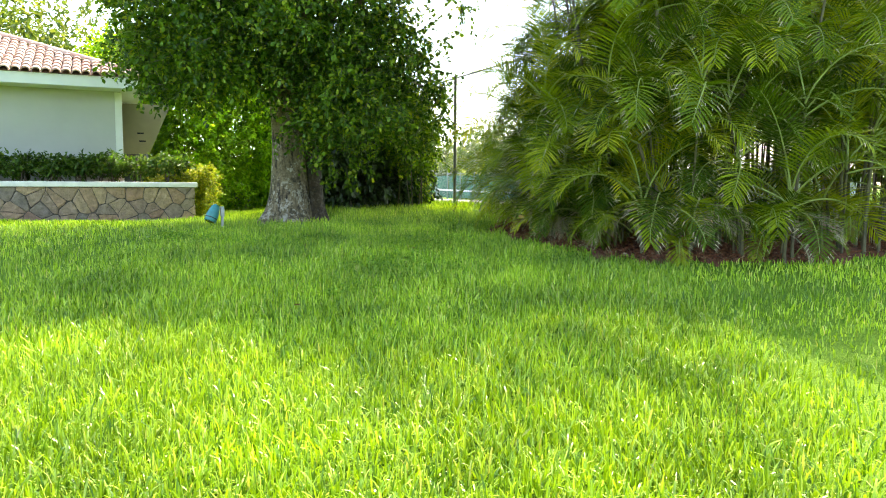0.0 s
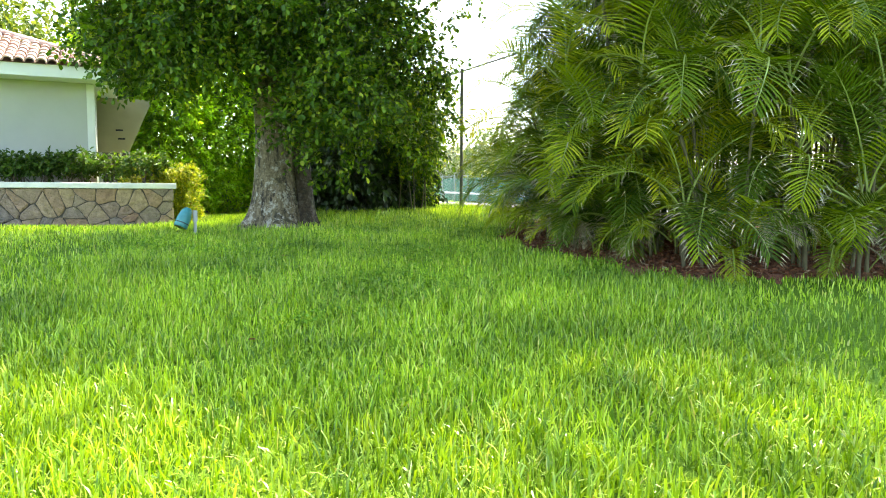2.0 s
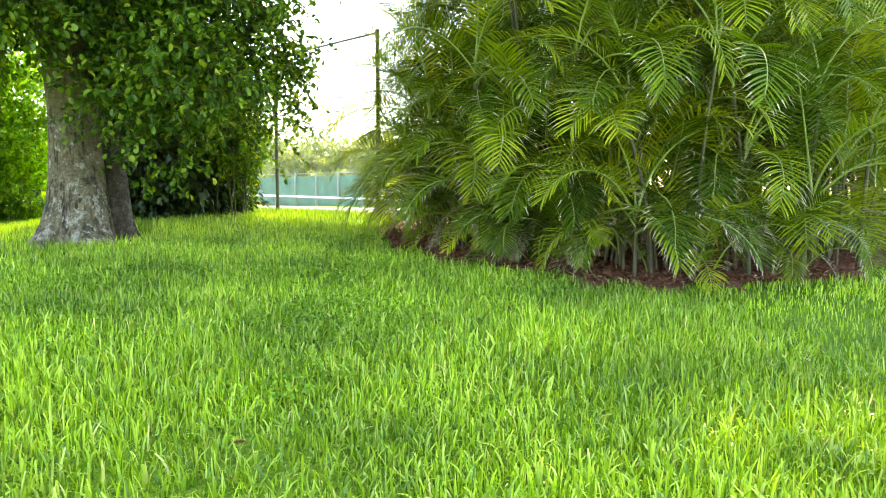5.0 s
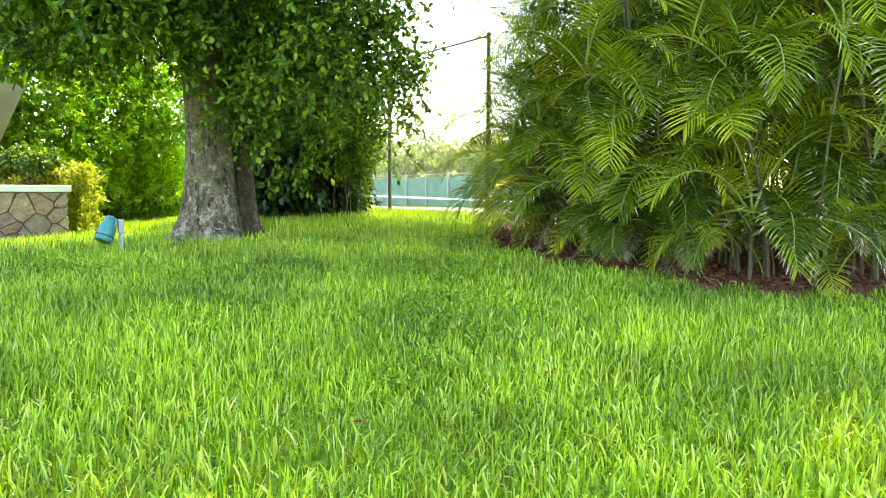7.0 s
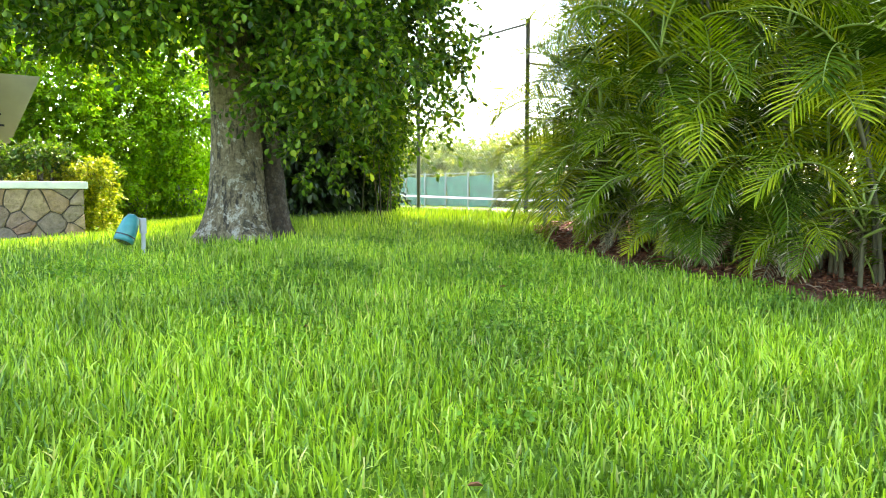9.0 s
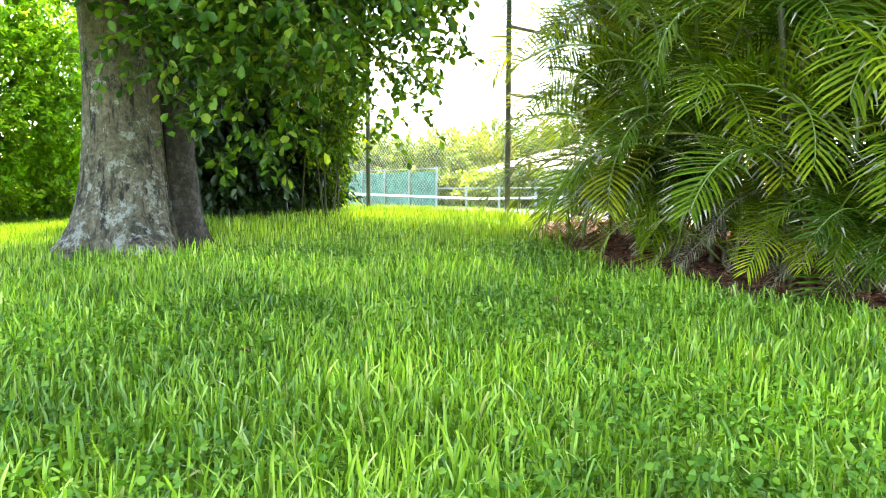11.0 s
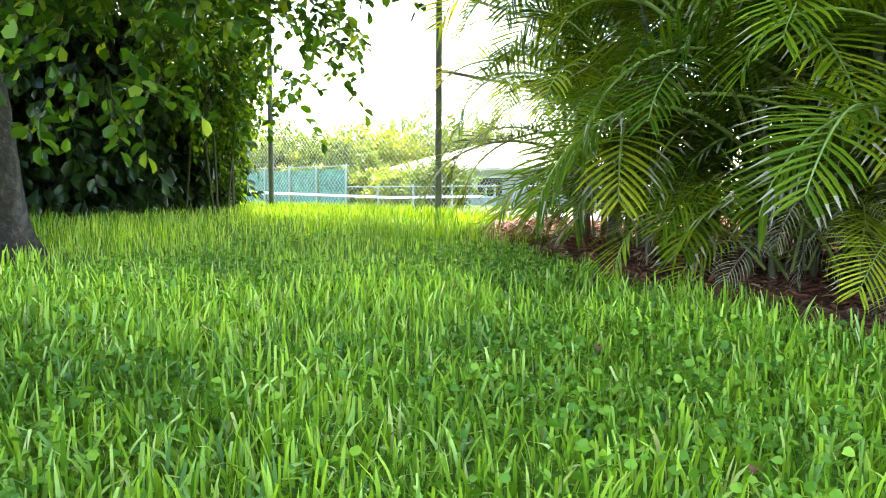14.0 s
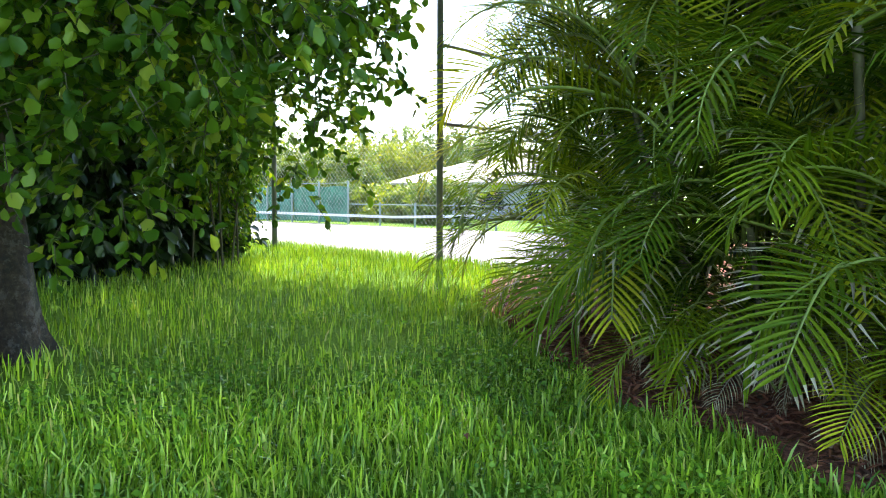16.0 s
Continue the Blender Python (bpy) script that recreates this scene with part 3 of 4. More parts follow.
def shrub(name, label, category, mat, blobs, twigs, size, base, per=9, twig=0.25, stems=6, shell=0.5, group="", droop=0.1, aspect=0.52):
    """A leafy bush on thin stems."""
    root = tagged(new(name), label, category, group)
    root.location = base
    inv = Matrix.Translation([-c for c in base])
    v, q, tr, idx = foliage(rng, blobs, twigs, per, size, twig, droop, shell, aspect=aspect, keep=lambda o: o[:, 2] > base[2] + 0.03)
    part("leaves", mesh_np("leaves", v, q, tr, [mat, M_TWIG], idx), mat, root, at=inv)
    for k in range(stems):
        b = Build()
        bl = blobs[k % len(blobs)]
        e = Vector(bl[:3]) + Vector(rng.normal(0, 0.4, 3)) * min(bl[3:6]) * 0.8
        s = Vector((bl[0] + rng.normal(0, 0.12), bl[1] + rng.normal(0, 0.1), base[2] - 0.08))
        mid = (s + e) / 2 + Vector(rng.normal(0, 0.06, 3))
        b.tube([s, mid, e], [0.018, 0.014, 0.006], 5)
        part("stem", b, M_TWIG, root, at=inv)
    return root


x = -6.6
while x < -0.4:
    w = rng.uniform(0.5, 0.75)
    c = HF @ Vector((x, 0.75 + rng.uniform(-.1, .1), 1.80 + rng.uniform(-.07, .07)))
    shrub("planter_shrub", "low leafy green shrub with bare stems in the planter", "shrub", M_SHRUB,
          [(c.x, c.y, c.z, w * 0.66, 0.35, 0.10, 1)], 125, 0.085, (c.x, c.y, PZ1 - 0.1), stems=9, shell=0.2, group="planter shrubs", twig=0.22, droop=0.0)
    x += w * 1.05
box = [(5.75 + 0.3 * a, 17.35 + 0.42 * b, 0.64 + 0.3 * c, 0.26, 0.3, 0.22, 1.6 if c == 3 else 1) for a in range(3) for b in range(7) for c in range(4)]
shrub("golden_hedge", "clipped flat-topped yellow-green hedge beside the stone planter", "hedge", M_GOLD, box, 4200, 0.065, (6.3, 18.2, 0.45), stems=10, shell=0.5, twig=0.12)
# tall hedge row, its sunlit look put into the leaf colour
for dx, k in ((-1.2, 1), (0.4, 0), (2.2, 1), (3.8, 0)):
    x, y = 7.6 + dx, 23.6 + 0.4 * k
    shrub("tall_hedge", "tall green leafy hedge bush with sunlight painted into its leaf colour", "hedge", M_HEDGE_SUNLIT,
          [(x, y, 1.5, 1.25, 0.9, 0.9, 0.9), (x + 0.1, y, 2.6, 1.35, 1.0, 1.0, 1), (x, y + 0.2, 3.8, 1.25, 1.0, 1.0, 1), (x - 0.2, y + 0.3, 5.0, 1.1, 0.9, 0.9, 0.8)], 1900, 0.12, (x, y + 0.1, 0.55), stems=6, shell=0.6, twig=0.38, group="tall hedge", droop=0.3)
board_fence = tagged(new("board_fence"), "dark weathered wooden board fence behind the hedges", "fence")
board_fence.location = (3.0, 25.2, 0.35)
bb = Build().box((0, 0, 0), (0.19, 0.03, 1.35), 0, 0.006)
board = bb.mesh("board", [M_BOARD])
for k in range(54):
    part("board", board, M_BOARD, board_fence, at=Matrix.Translation((k * 0.2, 0.004 * (k % 3), 0.02 * math.sin(k * 1.7))))
for z in (0.3, 1.1):
    part("rail", Build().box((0, 0.04, z), (10.8, 0.09, z + 0.09), 0, 0.006), M_BOARD, board_fence)
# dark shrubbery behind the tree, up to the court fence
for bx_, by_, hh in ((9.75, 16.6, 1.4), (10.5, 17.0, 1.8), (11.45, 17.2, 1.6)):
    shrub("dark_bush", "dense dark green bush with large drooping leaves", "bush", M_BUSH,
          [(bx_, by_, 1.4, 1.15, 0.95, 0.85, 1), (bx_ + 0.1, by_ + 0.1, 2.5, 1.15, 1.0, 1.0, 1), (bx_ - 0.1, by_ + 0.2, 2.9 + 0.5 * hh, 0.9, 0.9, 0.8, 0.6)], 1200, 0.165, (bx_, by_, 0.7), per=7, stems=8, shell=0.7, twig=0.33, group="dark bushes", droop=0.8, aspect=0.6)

shrub("leafy_bush", "tall leafy green bush with drooping branches beside the court fence", "bush", M_LEAF,
      [(11.1, 15.8, 3.3, 0.8, 0.7, 0.7, 0.9), (11.6, 15.9, 2.6, 0.5, 0.5, 0.75, 0.8), (11.85, 16.2, 1.6, 0.3, 0.3, 0.6, 0.25), (11.0, 15.6, 2.5, 0.6, 0.5, 0.7, 0.4)], 1250, 0.075, (11.6, 16.1, 0.74), per=8, stems=7, shell=0.5, twig=0.32, droop=0.7, aspect=0.6)

# ---- the big tree ----
tree = tagged(new("shade_tree"), "large shade tree, thick grey lichen-spotted trunk and drooping leafy crown", "tree")
TX, TY, TZ = 6.62, 13.5, 0.58
tree.location = (TX, TY, TZ)
TI = Matrix.Translation((-TX, -TY, -TZ))


def root_flare(i, w):
    k = max(0.0, 1 - i / 8.0) ** 2.2
    return 1 + k * (0.40 + 0.30 * math.cos(4 * w + 0.6) + 0.16 * math.cos(7 * w + 2.0)) + 0.03 * math.sin(3 * w + i * 0.35) + 0.022 * math.sin(8 * w - i * 0.6) + 0.015 * math.sin(13 * w + i)


hs = [-0.2, 0.0, 0.07, 0.16, 0.28, 0.45, 0.7, 1.0, 1.35, 1.75, 2.2, 2.7, 3.2, 3.9, 4.6]
pts = [(TX + 0.03 * math.sin(1.3 * h), TY + 0.03 * h, TZ + h) for h in hs]
rad = [0.50, 0.48, 0.46, 0.44, 0.42, 0.40, 0.375, 0.355, 0.335, 0.32, 0.315, 0.32, 0.33, 0.30, 0.24]
part("trunk", Build().tube(pts, rad, 40, warp=root_flare), M_BARK, tree, "thick grey-brown trunk with pale lichen and root flare", at=TI)
T2 = (7.14, 13.42)
pts2 = [(T2[0] + 0.02 - 0.035 * h + 0.03 * math.sin(2 * h), T2[1] + 0.05 * h, TZ + h) for h in hs[:14]]
rad2 = [0.27, 0.25, 0.235, 0.22, 0.205, 0.195, 0.185, 0.178, 0.172, 0.165, 0.16, 0.15, 0.14, 0.12]
# bark colour here carries the shade on this trunk besides its own brown
part("side_trunk", Build().tube(pts2, rad2, 16, warp=root_flare), M_BARK_SHADED, tree, "thinner dark brown second trunk beside the first, shade painted into its bark", at=TI)


def limb(s, e, r0, r1, sag=0.3, sides=9, k=7, seed=0):
    rl = random.Random(seed)
    s, e = Vector(s), Vector(e)
    ps = [s.lerp(e, i / k) + Vector((rl.uniform(-.08, .08), rl.uniform(-.08, .08), rl.uniform(-.04, .04) + sag * math.sin(math.pi * i / k))) for i in range(k + 1)]
    ps[0], ps[-1] = s, e
    return Build().tube(ps, [r0 + (r1 - r0) * i / k for i in range(k + 1)], sides)


BOUGHS = [((0.0, 0.1, 4.0), (0.5, 1.0, 7.8), .24, .05), ((0.1, -.05, 3.4), (1.7, -1.6, 4.6), .15, .03), ((-.1, 0, 3.2), (-2.2, -.8, 4.6), .17, .03), ((.1, .1, 3.7), (2.0, 1.4, 5.8), .15, .03),
         ((-.05, .1, 3.8), (-1.7, 1.8, 5.9), .14, .03), ((.2, -.1, 2.9), (1.9, -2.0, 2.7), .09, .015), ((.0, -.2, 3.1), (-.6, -2.2, 3.9), .12, .02), ((.55, .3, 2.6), (1.8, .9, 3.9), .12, .02), ((.15, -.1, 2.6), (.9, -1.2, 1.9), .06, .012), ((.2, .05, 2.5), (2.3, .5, 6.4), .2, .10)]
for k, (s, e, r0, r1) in enumerate(BOUGHS):
    part("limb", limb([TX + s[0], TY + s[1], TZ + s[2]], [TX + e[0], TY + e[1], TZ + e[2]], r0, r1, 0.25, seed=k), M_BARK, tree, at=TI)
CROWN = [
    # last three blobs of this row: unseen, added to throw shade on the lawn
    (6.5, 13.8, 8.0, 3.0, 3.0, 2.0, 6), (6.2, 13.5, 5.7, 3.1, 3.0, 1.6, 9), (8.7, 12.1, 7.6, 2.1, 2.0, 1.5, 4), (4.2, 12.4, 7.2, 1.9, 1.9, 1.5, 3), (7.1, 10.9, 7.5, 1.9, 1.6, 1.2, 2.8),
    (5.1, 12.8, 4.1, 1.4, 1.3, 0.95, 3.0), (4.8, 14.2, 3.9, 1.1, 1.1, 0.9, 1.8), (5.6, 12.1, 4.1, 1.3, 1.1, 0.85, 2.2),
    (4.75, 12.95, 3.5, 0.85, 0.85, 0.55, 1.1), (4.25, 12.95, 3.75, 0.55, 0.55, 0.5, 0.6), (4.1, 13.2, 4.5, 0.8, 0.8, 0.7, 0.9), (5.7, 13.5, 3.6, 0.9, 0.9, 0.6, 0.8),
    (7.3, 12.1, 4.0, 1.4, 1.3, 0.9, 2.4), (8.2, 12.2, 3.7, 1.1, 1.1, 0.75, 1.7), (8.6, 13.5, 4.1, 1.4, 1.3, 0.8, 0.7), (7.9, 14.8, 4.3, 1.6, 1.5, 1.1, 0.6),
    (7.4, 12.4, 3.1, 0.75, 0.6, 0.55, 0.8), (7.1, 12.3, 2.3, 0.45, 0.35, 0.4, 0.35), (7.2, 12.2, 1.75, 0.3, 0.25, 0.2, 0.2), (6.6, 12.2, 2.6, 0.5, 0.4, 0.45, 0.4), (7.9, 12.6, 3.0, 0.6, 0.6, 0.45, 0.5),
    (7.0, 11.3, 2.7, 0.7, 0.5, 0.45, 0.6), (7.6, 11.4, 2.2, 0.5, 0.4, 0.5, 0.4), (6.6, 11.5, 3.2, 0.7, 0.5, 0.5, 0.5),
    (8.7, 11.6, 2.7, 0.55, 0.5, 0.35, 0.14), (9.1, 12.0, 2.5, 0.6, 0.6, 0.4, 0.13), (9.5, 12.9, 2.6, 0.7, 0.6, 0.5, 0.16), (9.0, 12.5, 2.1, 0.35, 0.35, 0.35, 0.1), (9.2, 11.9, 2.9, 0.4, 0.4, 0.35, 0.1), (9.3, 14.6, 3.3, 0.9, 0.9, 0.5, 0.2),
]
v, q, tr, idx = foliage(np.random.default_rng(8), CROWN, 13500, 8, 0.09, 0.31, 0.22, 0.4, aspect=0.6, clump=720, spread=0.23)
part("crown", mesh_np("crown", v, q, tr, [M_LEAF, M_TWIG], idx), M_LEAF, tree, "dense drooping crown of small oval green leaves", at=TI)

# added canopy above the view, placed only to block sun from the lawn
SHADE_CANOPY = [(9.4, 10.9, 8.6, 2.2, 1.9, 1.0, 5), (8.2, 12.6, 8.6, 2.3, 2.0, 1.2, 5), (6.4, 13.6, 8.6, 3.0, 2.6, 1.3, 7), (7.2, 11.2, 8.3, 1.7, 1.3, 1.0, 3), (8.6, 9.6, 8.7, 1.3, 1.2, 0.8, 2), (4.4, 12.9, 7.6, 1.7, 1.7, 1.1, 2.5),
        (11.6, 13.0, 8.7, 2.2, 2.0, 1.0, 5), (13.2, 14.5, 8.9, 1.9, 1.8, 0.9, 3.5), (12.3, 16.0, 8.8, 2.0, 1.8, 1.0, 3.5), (10.4, 14.8, 8.7, 1.8, 1.7, 1.0, 3), (11.2, 11.0, 8.8, 1.7, 1.6, 0.9, 3), (9.3, 8.5, 8.8, 1.3, 1.1, 0.8, 2.3), (9.6, 9.2, 8.9, 1.3, 1.2, 0.8, 2), (14.4, 15.6, 8.9, 1.6, 1.5, 0.8, 2.6)]
v, q, tr, idx = foliage(np.random.default_rng(18), SHADE_CANOPY, 10300, 8, 0.14, 0.36, 0.3, 0.2, aspect=0.62)
part("high_crown", mesh_np("high_crown", v, q, tr, [M_LEAF, M_TWIG], idx), M_LEAF, tree, at=TI)
# limbs added to carry the unseen shading canopy
for k, (e, r0) in enumerate((((2.8, -2.5, 8.0), .13), ((5.0, -.4, 8.2), .14), ((6.4, 1.0, 8.3), .12), ((5.6, 2.5, 8.2), .12), ((-2.2, -.7, 7.0), .1), ((.7, -2.3, 7.7), .1), ((3.8, 1.3, 8.1), .1), ((2.0, -5.0, 8.2), .09))):
    part("limb", limb([TX + .1, TY, TZ + 4.2], [TX + e[0], TY + e[1], TZ + e[2]], r0, .025, 0.3, seed=30 + k), M_BARK, tree, at=TI)

# ---- areca palms ----


def frond_mesh(seed, length, pairs, rise, arch, hang, tips=0.2, dead=False):
    """One feather leaf leaving the origin along +x at the angle rise, arching over; leaflets droop from both sides."""
    r = random.Random(seed)
    P, D = [], []
    p, a = Vector((0, 0, 0)), radians(rise)
    steps = 20
    for i in range(steps + 1):
        P.append(p.copy())
        d = Vector((math.cos(a), 0, math.sin(a)))
        D.append(d)
        p = p + d * (length / steps)
        a = max(a - radians(arch) / steps * (0.45 + 1.1 * i / steps), radians(-86))
    b = Build()
    b.tube(P, [0.015 * (1 - 0.85 * i / steps) + 0.002 for i in range(steps + 1)], 4, 1, caps=False)
    for i in range(pairs):
        f = 0.20 + 0.80 * (i + r.uniform(-.15, .15)) / (pairs - 1)
        k = min(steps - 1e-4, max(0, f * steps))
        j = int(k)
        o = P[j].lerp(P[j + 1], k - j)
        d = D[j]
        up = Vector((-d.z, 0, d.x))
        g = (f - 0.20) / 0.80
        ll = length * 0.31 * math.sin(math.pi * (0.17 + 0.74 * g)) ** 0.75 * r.uniform(0.9, 1.08)
        for sd in (-1, 1):
            fw = 0.45 + 0.85 * g * g + r.uniform(-.07, .07)
            way = (Vector((0, sd, 0)) + d * fw + up * (0.42 - 0.2 * g + r.uniform(-.1, .1))).normalized()
            w = (0.006 if dead else 0.0105) * r.uniform(0.85, 1.15)
            q, vs = o.copy(), []
            segs = 3
            wv = way.copy()
            for s in range(segs + 1):
                wd = w * (0.5, 1.0, 0.8, 0.05)[s]
                cross = wv.cross(up).normalized() if abs(wv.dot(up)) < 0.98 else Vector((1, 0, 0))
                vs += [q - cross * wd, q - cross.cross(wv) * wd * 0.4, q + cross * wd]
                q = q + wv * (ll / segs)
                wv = (wv + Vector((0, 0, -hang * (0.35 + 0.5 * s)))).normalized()
            dry = r.random() < tips
            b.add(vs[:3 * segs], [[3 * s + k_, 3 * s + k_ + 1, 3 * s + k_ + 4, 3 * s + k_ + 3] for s in range(segs - 1) for k_ in (0, 1)], 0)
            b.add(vs[3 * segs - 3:], [[0, 1, 4, 3], [1, 2, 5, 4]], 2 if dry else 0)
    return b.mesh("frond", [M_DRY, M_DEAD, M_DRY] if dead else [M_PALM, M_RACHIS, M_DRY])


# from the hanging old leaf to the upright young one
FRONDS = [frond_mesh(40 + i, *a) for i, a in enumerate([
    (1.7, 30, 22, 100, .30, .5), (1.6, 29, 30, 125, .38, .35), (1.85, 32, 40, 125, .32, .2), (1.75, 31, 48, 145, .40, .35), (1.9, 33, 55, 135, .28, .12),
    (1.65, 29, 60, 155, .34, .2), (1.8, 31, 68, 130, .26, .1), (1.55, 27, 76, 95, .2, .06), (1.65, 28, 83, 60, .15, .05)])]
DEAD = [frond_mesh(70 + i, *a, dead=True) for i, a in enumerate([(1.3, 24, -5, 70, .8), (1.1, 20, -25, 60, .9)])]


def palm(base, stems, spread, tall, seed, low=6, facing=None, size=1.0, crown=(5, 6), foot=0.0):
    """A clump of ringed stems, each with its head of arching fronds, young fronds round the foot and some dead ones.
    tall: least and greatest height of the heads; facing: the side, in degrees, to which most fronds lean for light."""
    r = random.Random(seed)
    root = tagged(new("areca_palm"), "clump of areca palm stems with arching yellow-green fronds", "palm", "areca palms")
    root.location = base

    def side(j):
        if facing is not None and r.random() < 0.62:
            return radians(facing) + r.uniform(-1.25, 1.25)
        return j * 2.4 + r.uniform(-.4, .4)

    def put(at, w, mesh, scale, name="frond", label=""):
        m = Matrix.Translation(at) @ Matrix.Rotation(w, 4, "Z") @ Matrix.Rotation(r.uniform(-.3, .3), 4, "X") @ Matrix.Rotation(r.uniform(-.12, .12), 4, "Y") @ Matrix.Scale(scale, 4)
        part(name, mesh, M_PALM, root, label, at=m)

    for k in range(stems):
        a, d = r.uniform(0, 6.28), spread * math.sqrt(r.random()) * 0.5
        at = Vector((math.cos(a) * d, math.sin(a) * d, -0.05))
        h = tall[0] + (tall[1] - tall[0]) * (k + r.random()) / stems
        lean = Vector((math.cos(a), math.sin(a), 0)) * r.uniform(0.04, 0.2) * h
        ps = [at + lean * (f * f) + Vector((0, 0, h * f)) for f in (0, .2, .4, .6, .8, 1)]
        rd = r.uniform(0.016, 0.027)
        part("stem", Build().tube(ps, [rd * 1.25, rd, rd, rd * 0.95, rd * 0.9, rd * 1.1], 7), M_STEM, root)
        a0, n_f = r.uniform(0, 6.28), r.randint(*crown)
        for j in range(n_f):
            pick = min(len(FRONDS) - 1, max(0, round((j + r.uniform(-.4, .4)) / (n_f - 1) * (len(FRONDS) - 1))))
            put(ps[-1] + Vector((0, 0, 0.06 * j)), a0 + side(j), FRONDS[pick], size * r.uniform(0.82, 1.12))
    for k in range(low):
        w = side(k)
        d = spread * r.uniform(0.1, 0.5)
        put((math.cos(w) * d, math.sin(w) * d, foot + r.uniform(0.0, 0.35)), w, FRONDS[r.choice((3, 4, 5, 6, 7, 8))], size * r.uniform(0.5, 0.8))
    for k in range(2 + low // 4):
        w = side(k)
        d = spread * r.uniform(0.2, 0.5)
        put((math.cos(w) * d, math.sin(w) * d, foot + r.uniform(0.3, 0.75)), w, r.choice(DEAD), r.uniform(0.35, 0.6), "dead_frond", "shrivelled grey-brown hanging frond")
    return root


# x, y, stems, spread, lowest and highest head, young fronds, side they face
PALMS = [
    # the row along the open edge of the bed
    (9.0, 5.9, 7, 0.9, .3, 2.5, 7, 195), (8.9, 7.0, 7, 0.9, .3, 2.4, 7, 185), (9.1, 8.05, 7, 0.9, .3, 2.3, 10, 185), (9.55, 8.95, 7, 0.9, .3, 2.3, 7, 165), (9.2, 8.6, 4, 0.6, .2, 1.1, 12, 195), (9.9, 9.5, 6, 0.7, .2, 1.8, 8, 175), (10.9, 10.4, 5, 0.7, .3, 1.8, 6, 165), (8.8, 7.6, 3, 0.6, .2, 1.0, 11, 190), (8.8, 6.4, 3, 0.6, .2, 1.0, 6, 190),
    (10.5, 9.75, 9, 1.0, .8, 3.4, 4, 140), (11.6, 10.4, 9, 1.0, .8, 3.6, 4, 120), (9.9, 5.2, 7, 0.9, .3, 2.6, 7, 225), (11.3, 4.8, 8, 1.1, .35, 2.7, 7, 240),
    (13.0, 4.2, 8, 1.3, .35, 2.8, 8, 250), (15.0, 3.8, 9, 1.5, .35, 3.0, 8, 255), (17.2, 3.3, 9, 1.6, .35, 3.2, 7, 260), (19.6, 2.9, 9, 1.6, .35, 3.2, 6, 260),
    # taller clumps behind them
    (9.9, 6.5, 12, 1.3, 2.0, 7.0, 2, 190), (9.9, 7.8, 12, 1.3, 2.0, 7.0, 2, 170), (10.6, 8.7, 10, 1.3, 2.0, 6.2, 2, 150), (11.0, 5.9, 11, 1.4, 1.0, 6.2, 9, 215),
    (12.4, 9.5, 10, 1.2, 1.4, 5.0, 2, 120), (12.8, 5.4, 11, 1.6, .9, 5.2, 9, 230), (14.8, 5.2, 10, 1.7, 1.0, 5.2, 8, 240), (17.0, 4.9, 9, 1.7, 1.6, 5.4, 3, 250), (19.4, 4.6, 9, 1.7, 1.6, 5.4, 3, 250),
    # the tallest, at the back
    (11.2, 7.3, 15, 1.6, 1.0, 8.0, 10, 190), (12.2, 8.3, 13, 1.5, 1.8, 8.0, 4, 150), (12.6, 6.8, 12, 1.8, .9, 6.8, 12, None), (13.9, 7.6, 11, 1.7, 1.6, 6.4, 4, None), (14.6, 6.7, 10, 1.8, 1.0, 6.2, 10, None), (16.6, 6.6, 8, 1.8, 2.0, 6.0, 2, None), (18.8, 6.4, 8, 1.8, 2.0, 6.0, 2, None)]
for i, (px, py, st, sp, h0, h1, lo, fc) in enumerate(PALMS):
    palm((px, py, float(ground_z(px, py)) + 0.02), st, sp, (h0, h1), 100 + i, lo, fc, size=0.94 if i < 17 else 1.0, crown=(5, 6) if i < 17 else (6, 7))

# ---- court fence ----


def chain(p0, p1, z0, z1, pitch, r, parent, inv):
    """Chain link: straight wires crossing both ways, clipped to the panel."""
    p0, p1 = Vector(p0), Vector(p1)
    L, H = (p1 - p0).length, z1 - z0
    d = (p1 - p0) / L
    side = Vector((-d.y, d.x, 0))
    b = Build()
    k = -H
    while k < L:
        u0, u1 = max(0, k), min(L, k + H)
        if u1 - u0 > 0.02:
            for flip in (False, True):
                a = p0 + d * u0 + Vector((0, 0, (z1 - (u0 - k)) if flip else (z0 + u0 - k)))
                c = p0 + d * u1 + Vector((0, 0, (z1 - (u1 - k)) if flip else (z0 + u1 - k)))
                o = side * (0.002 if flip else -0.002)
                n3 = Vector((0, 0, 1))
                vs = [a + o + side * r, a + o - side * r * .5 + n3 * r, a + o - side * r * .5 - n3 * r, c + o + side * r, c + o - side * r * .5 + n3 * r, c + o - side * r * .5 - n3 * r]
                b.add(vs, [[0, 1, 4, 3], [1, 2, 5, 4], [2, 0, 3, 5]])
        k += pitch
    return part("wire_mesh", b, M_WIRE, parent, "galvanised chain-link mesh", at=inv)


fence = tagged(new("court_fence"), "tall dark-post chain-link tennis court fence with top rail", "fence")
fence.location = (*POST_B, 0.7)
FI = Matrix.Translation((-POST_B[0], -POST_B[1], -0.7))
FD = (Vector(POST_A) - Vector(POST_B)).to_3d()
FB = Vector((*POST_B, 0))
FS = Vector((FD.y, -FD.x, 0)).normalized()
TOP = 4.64
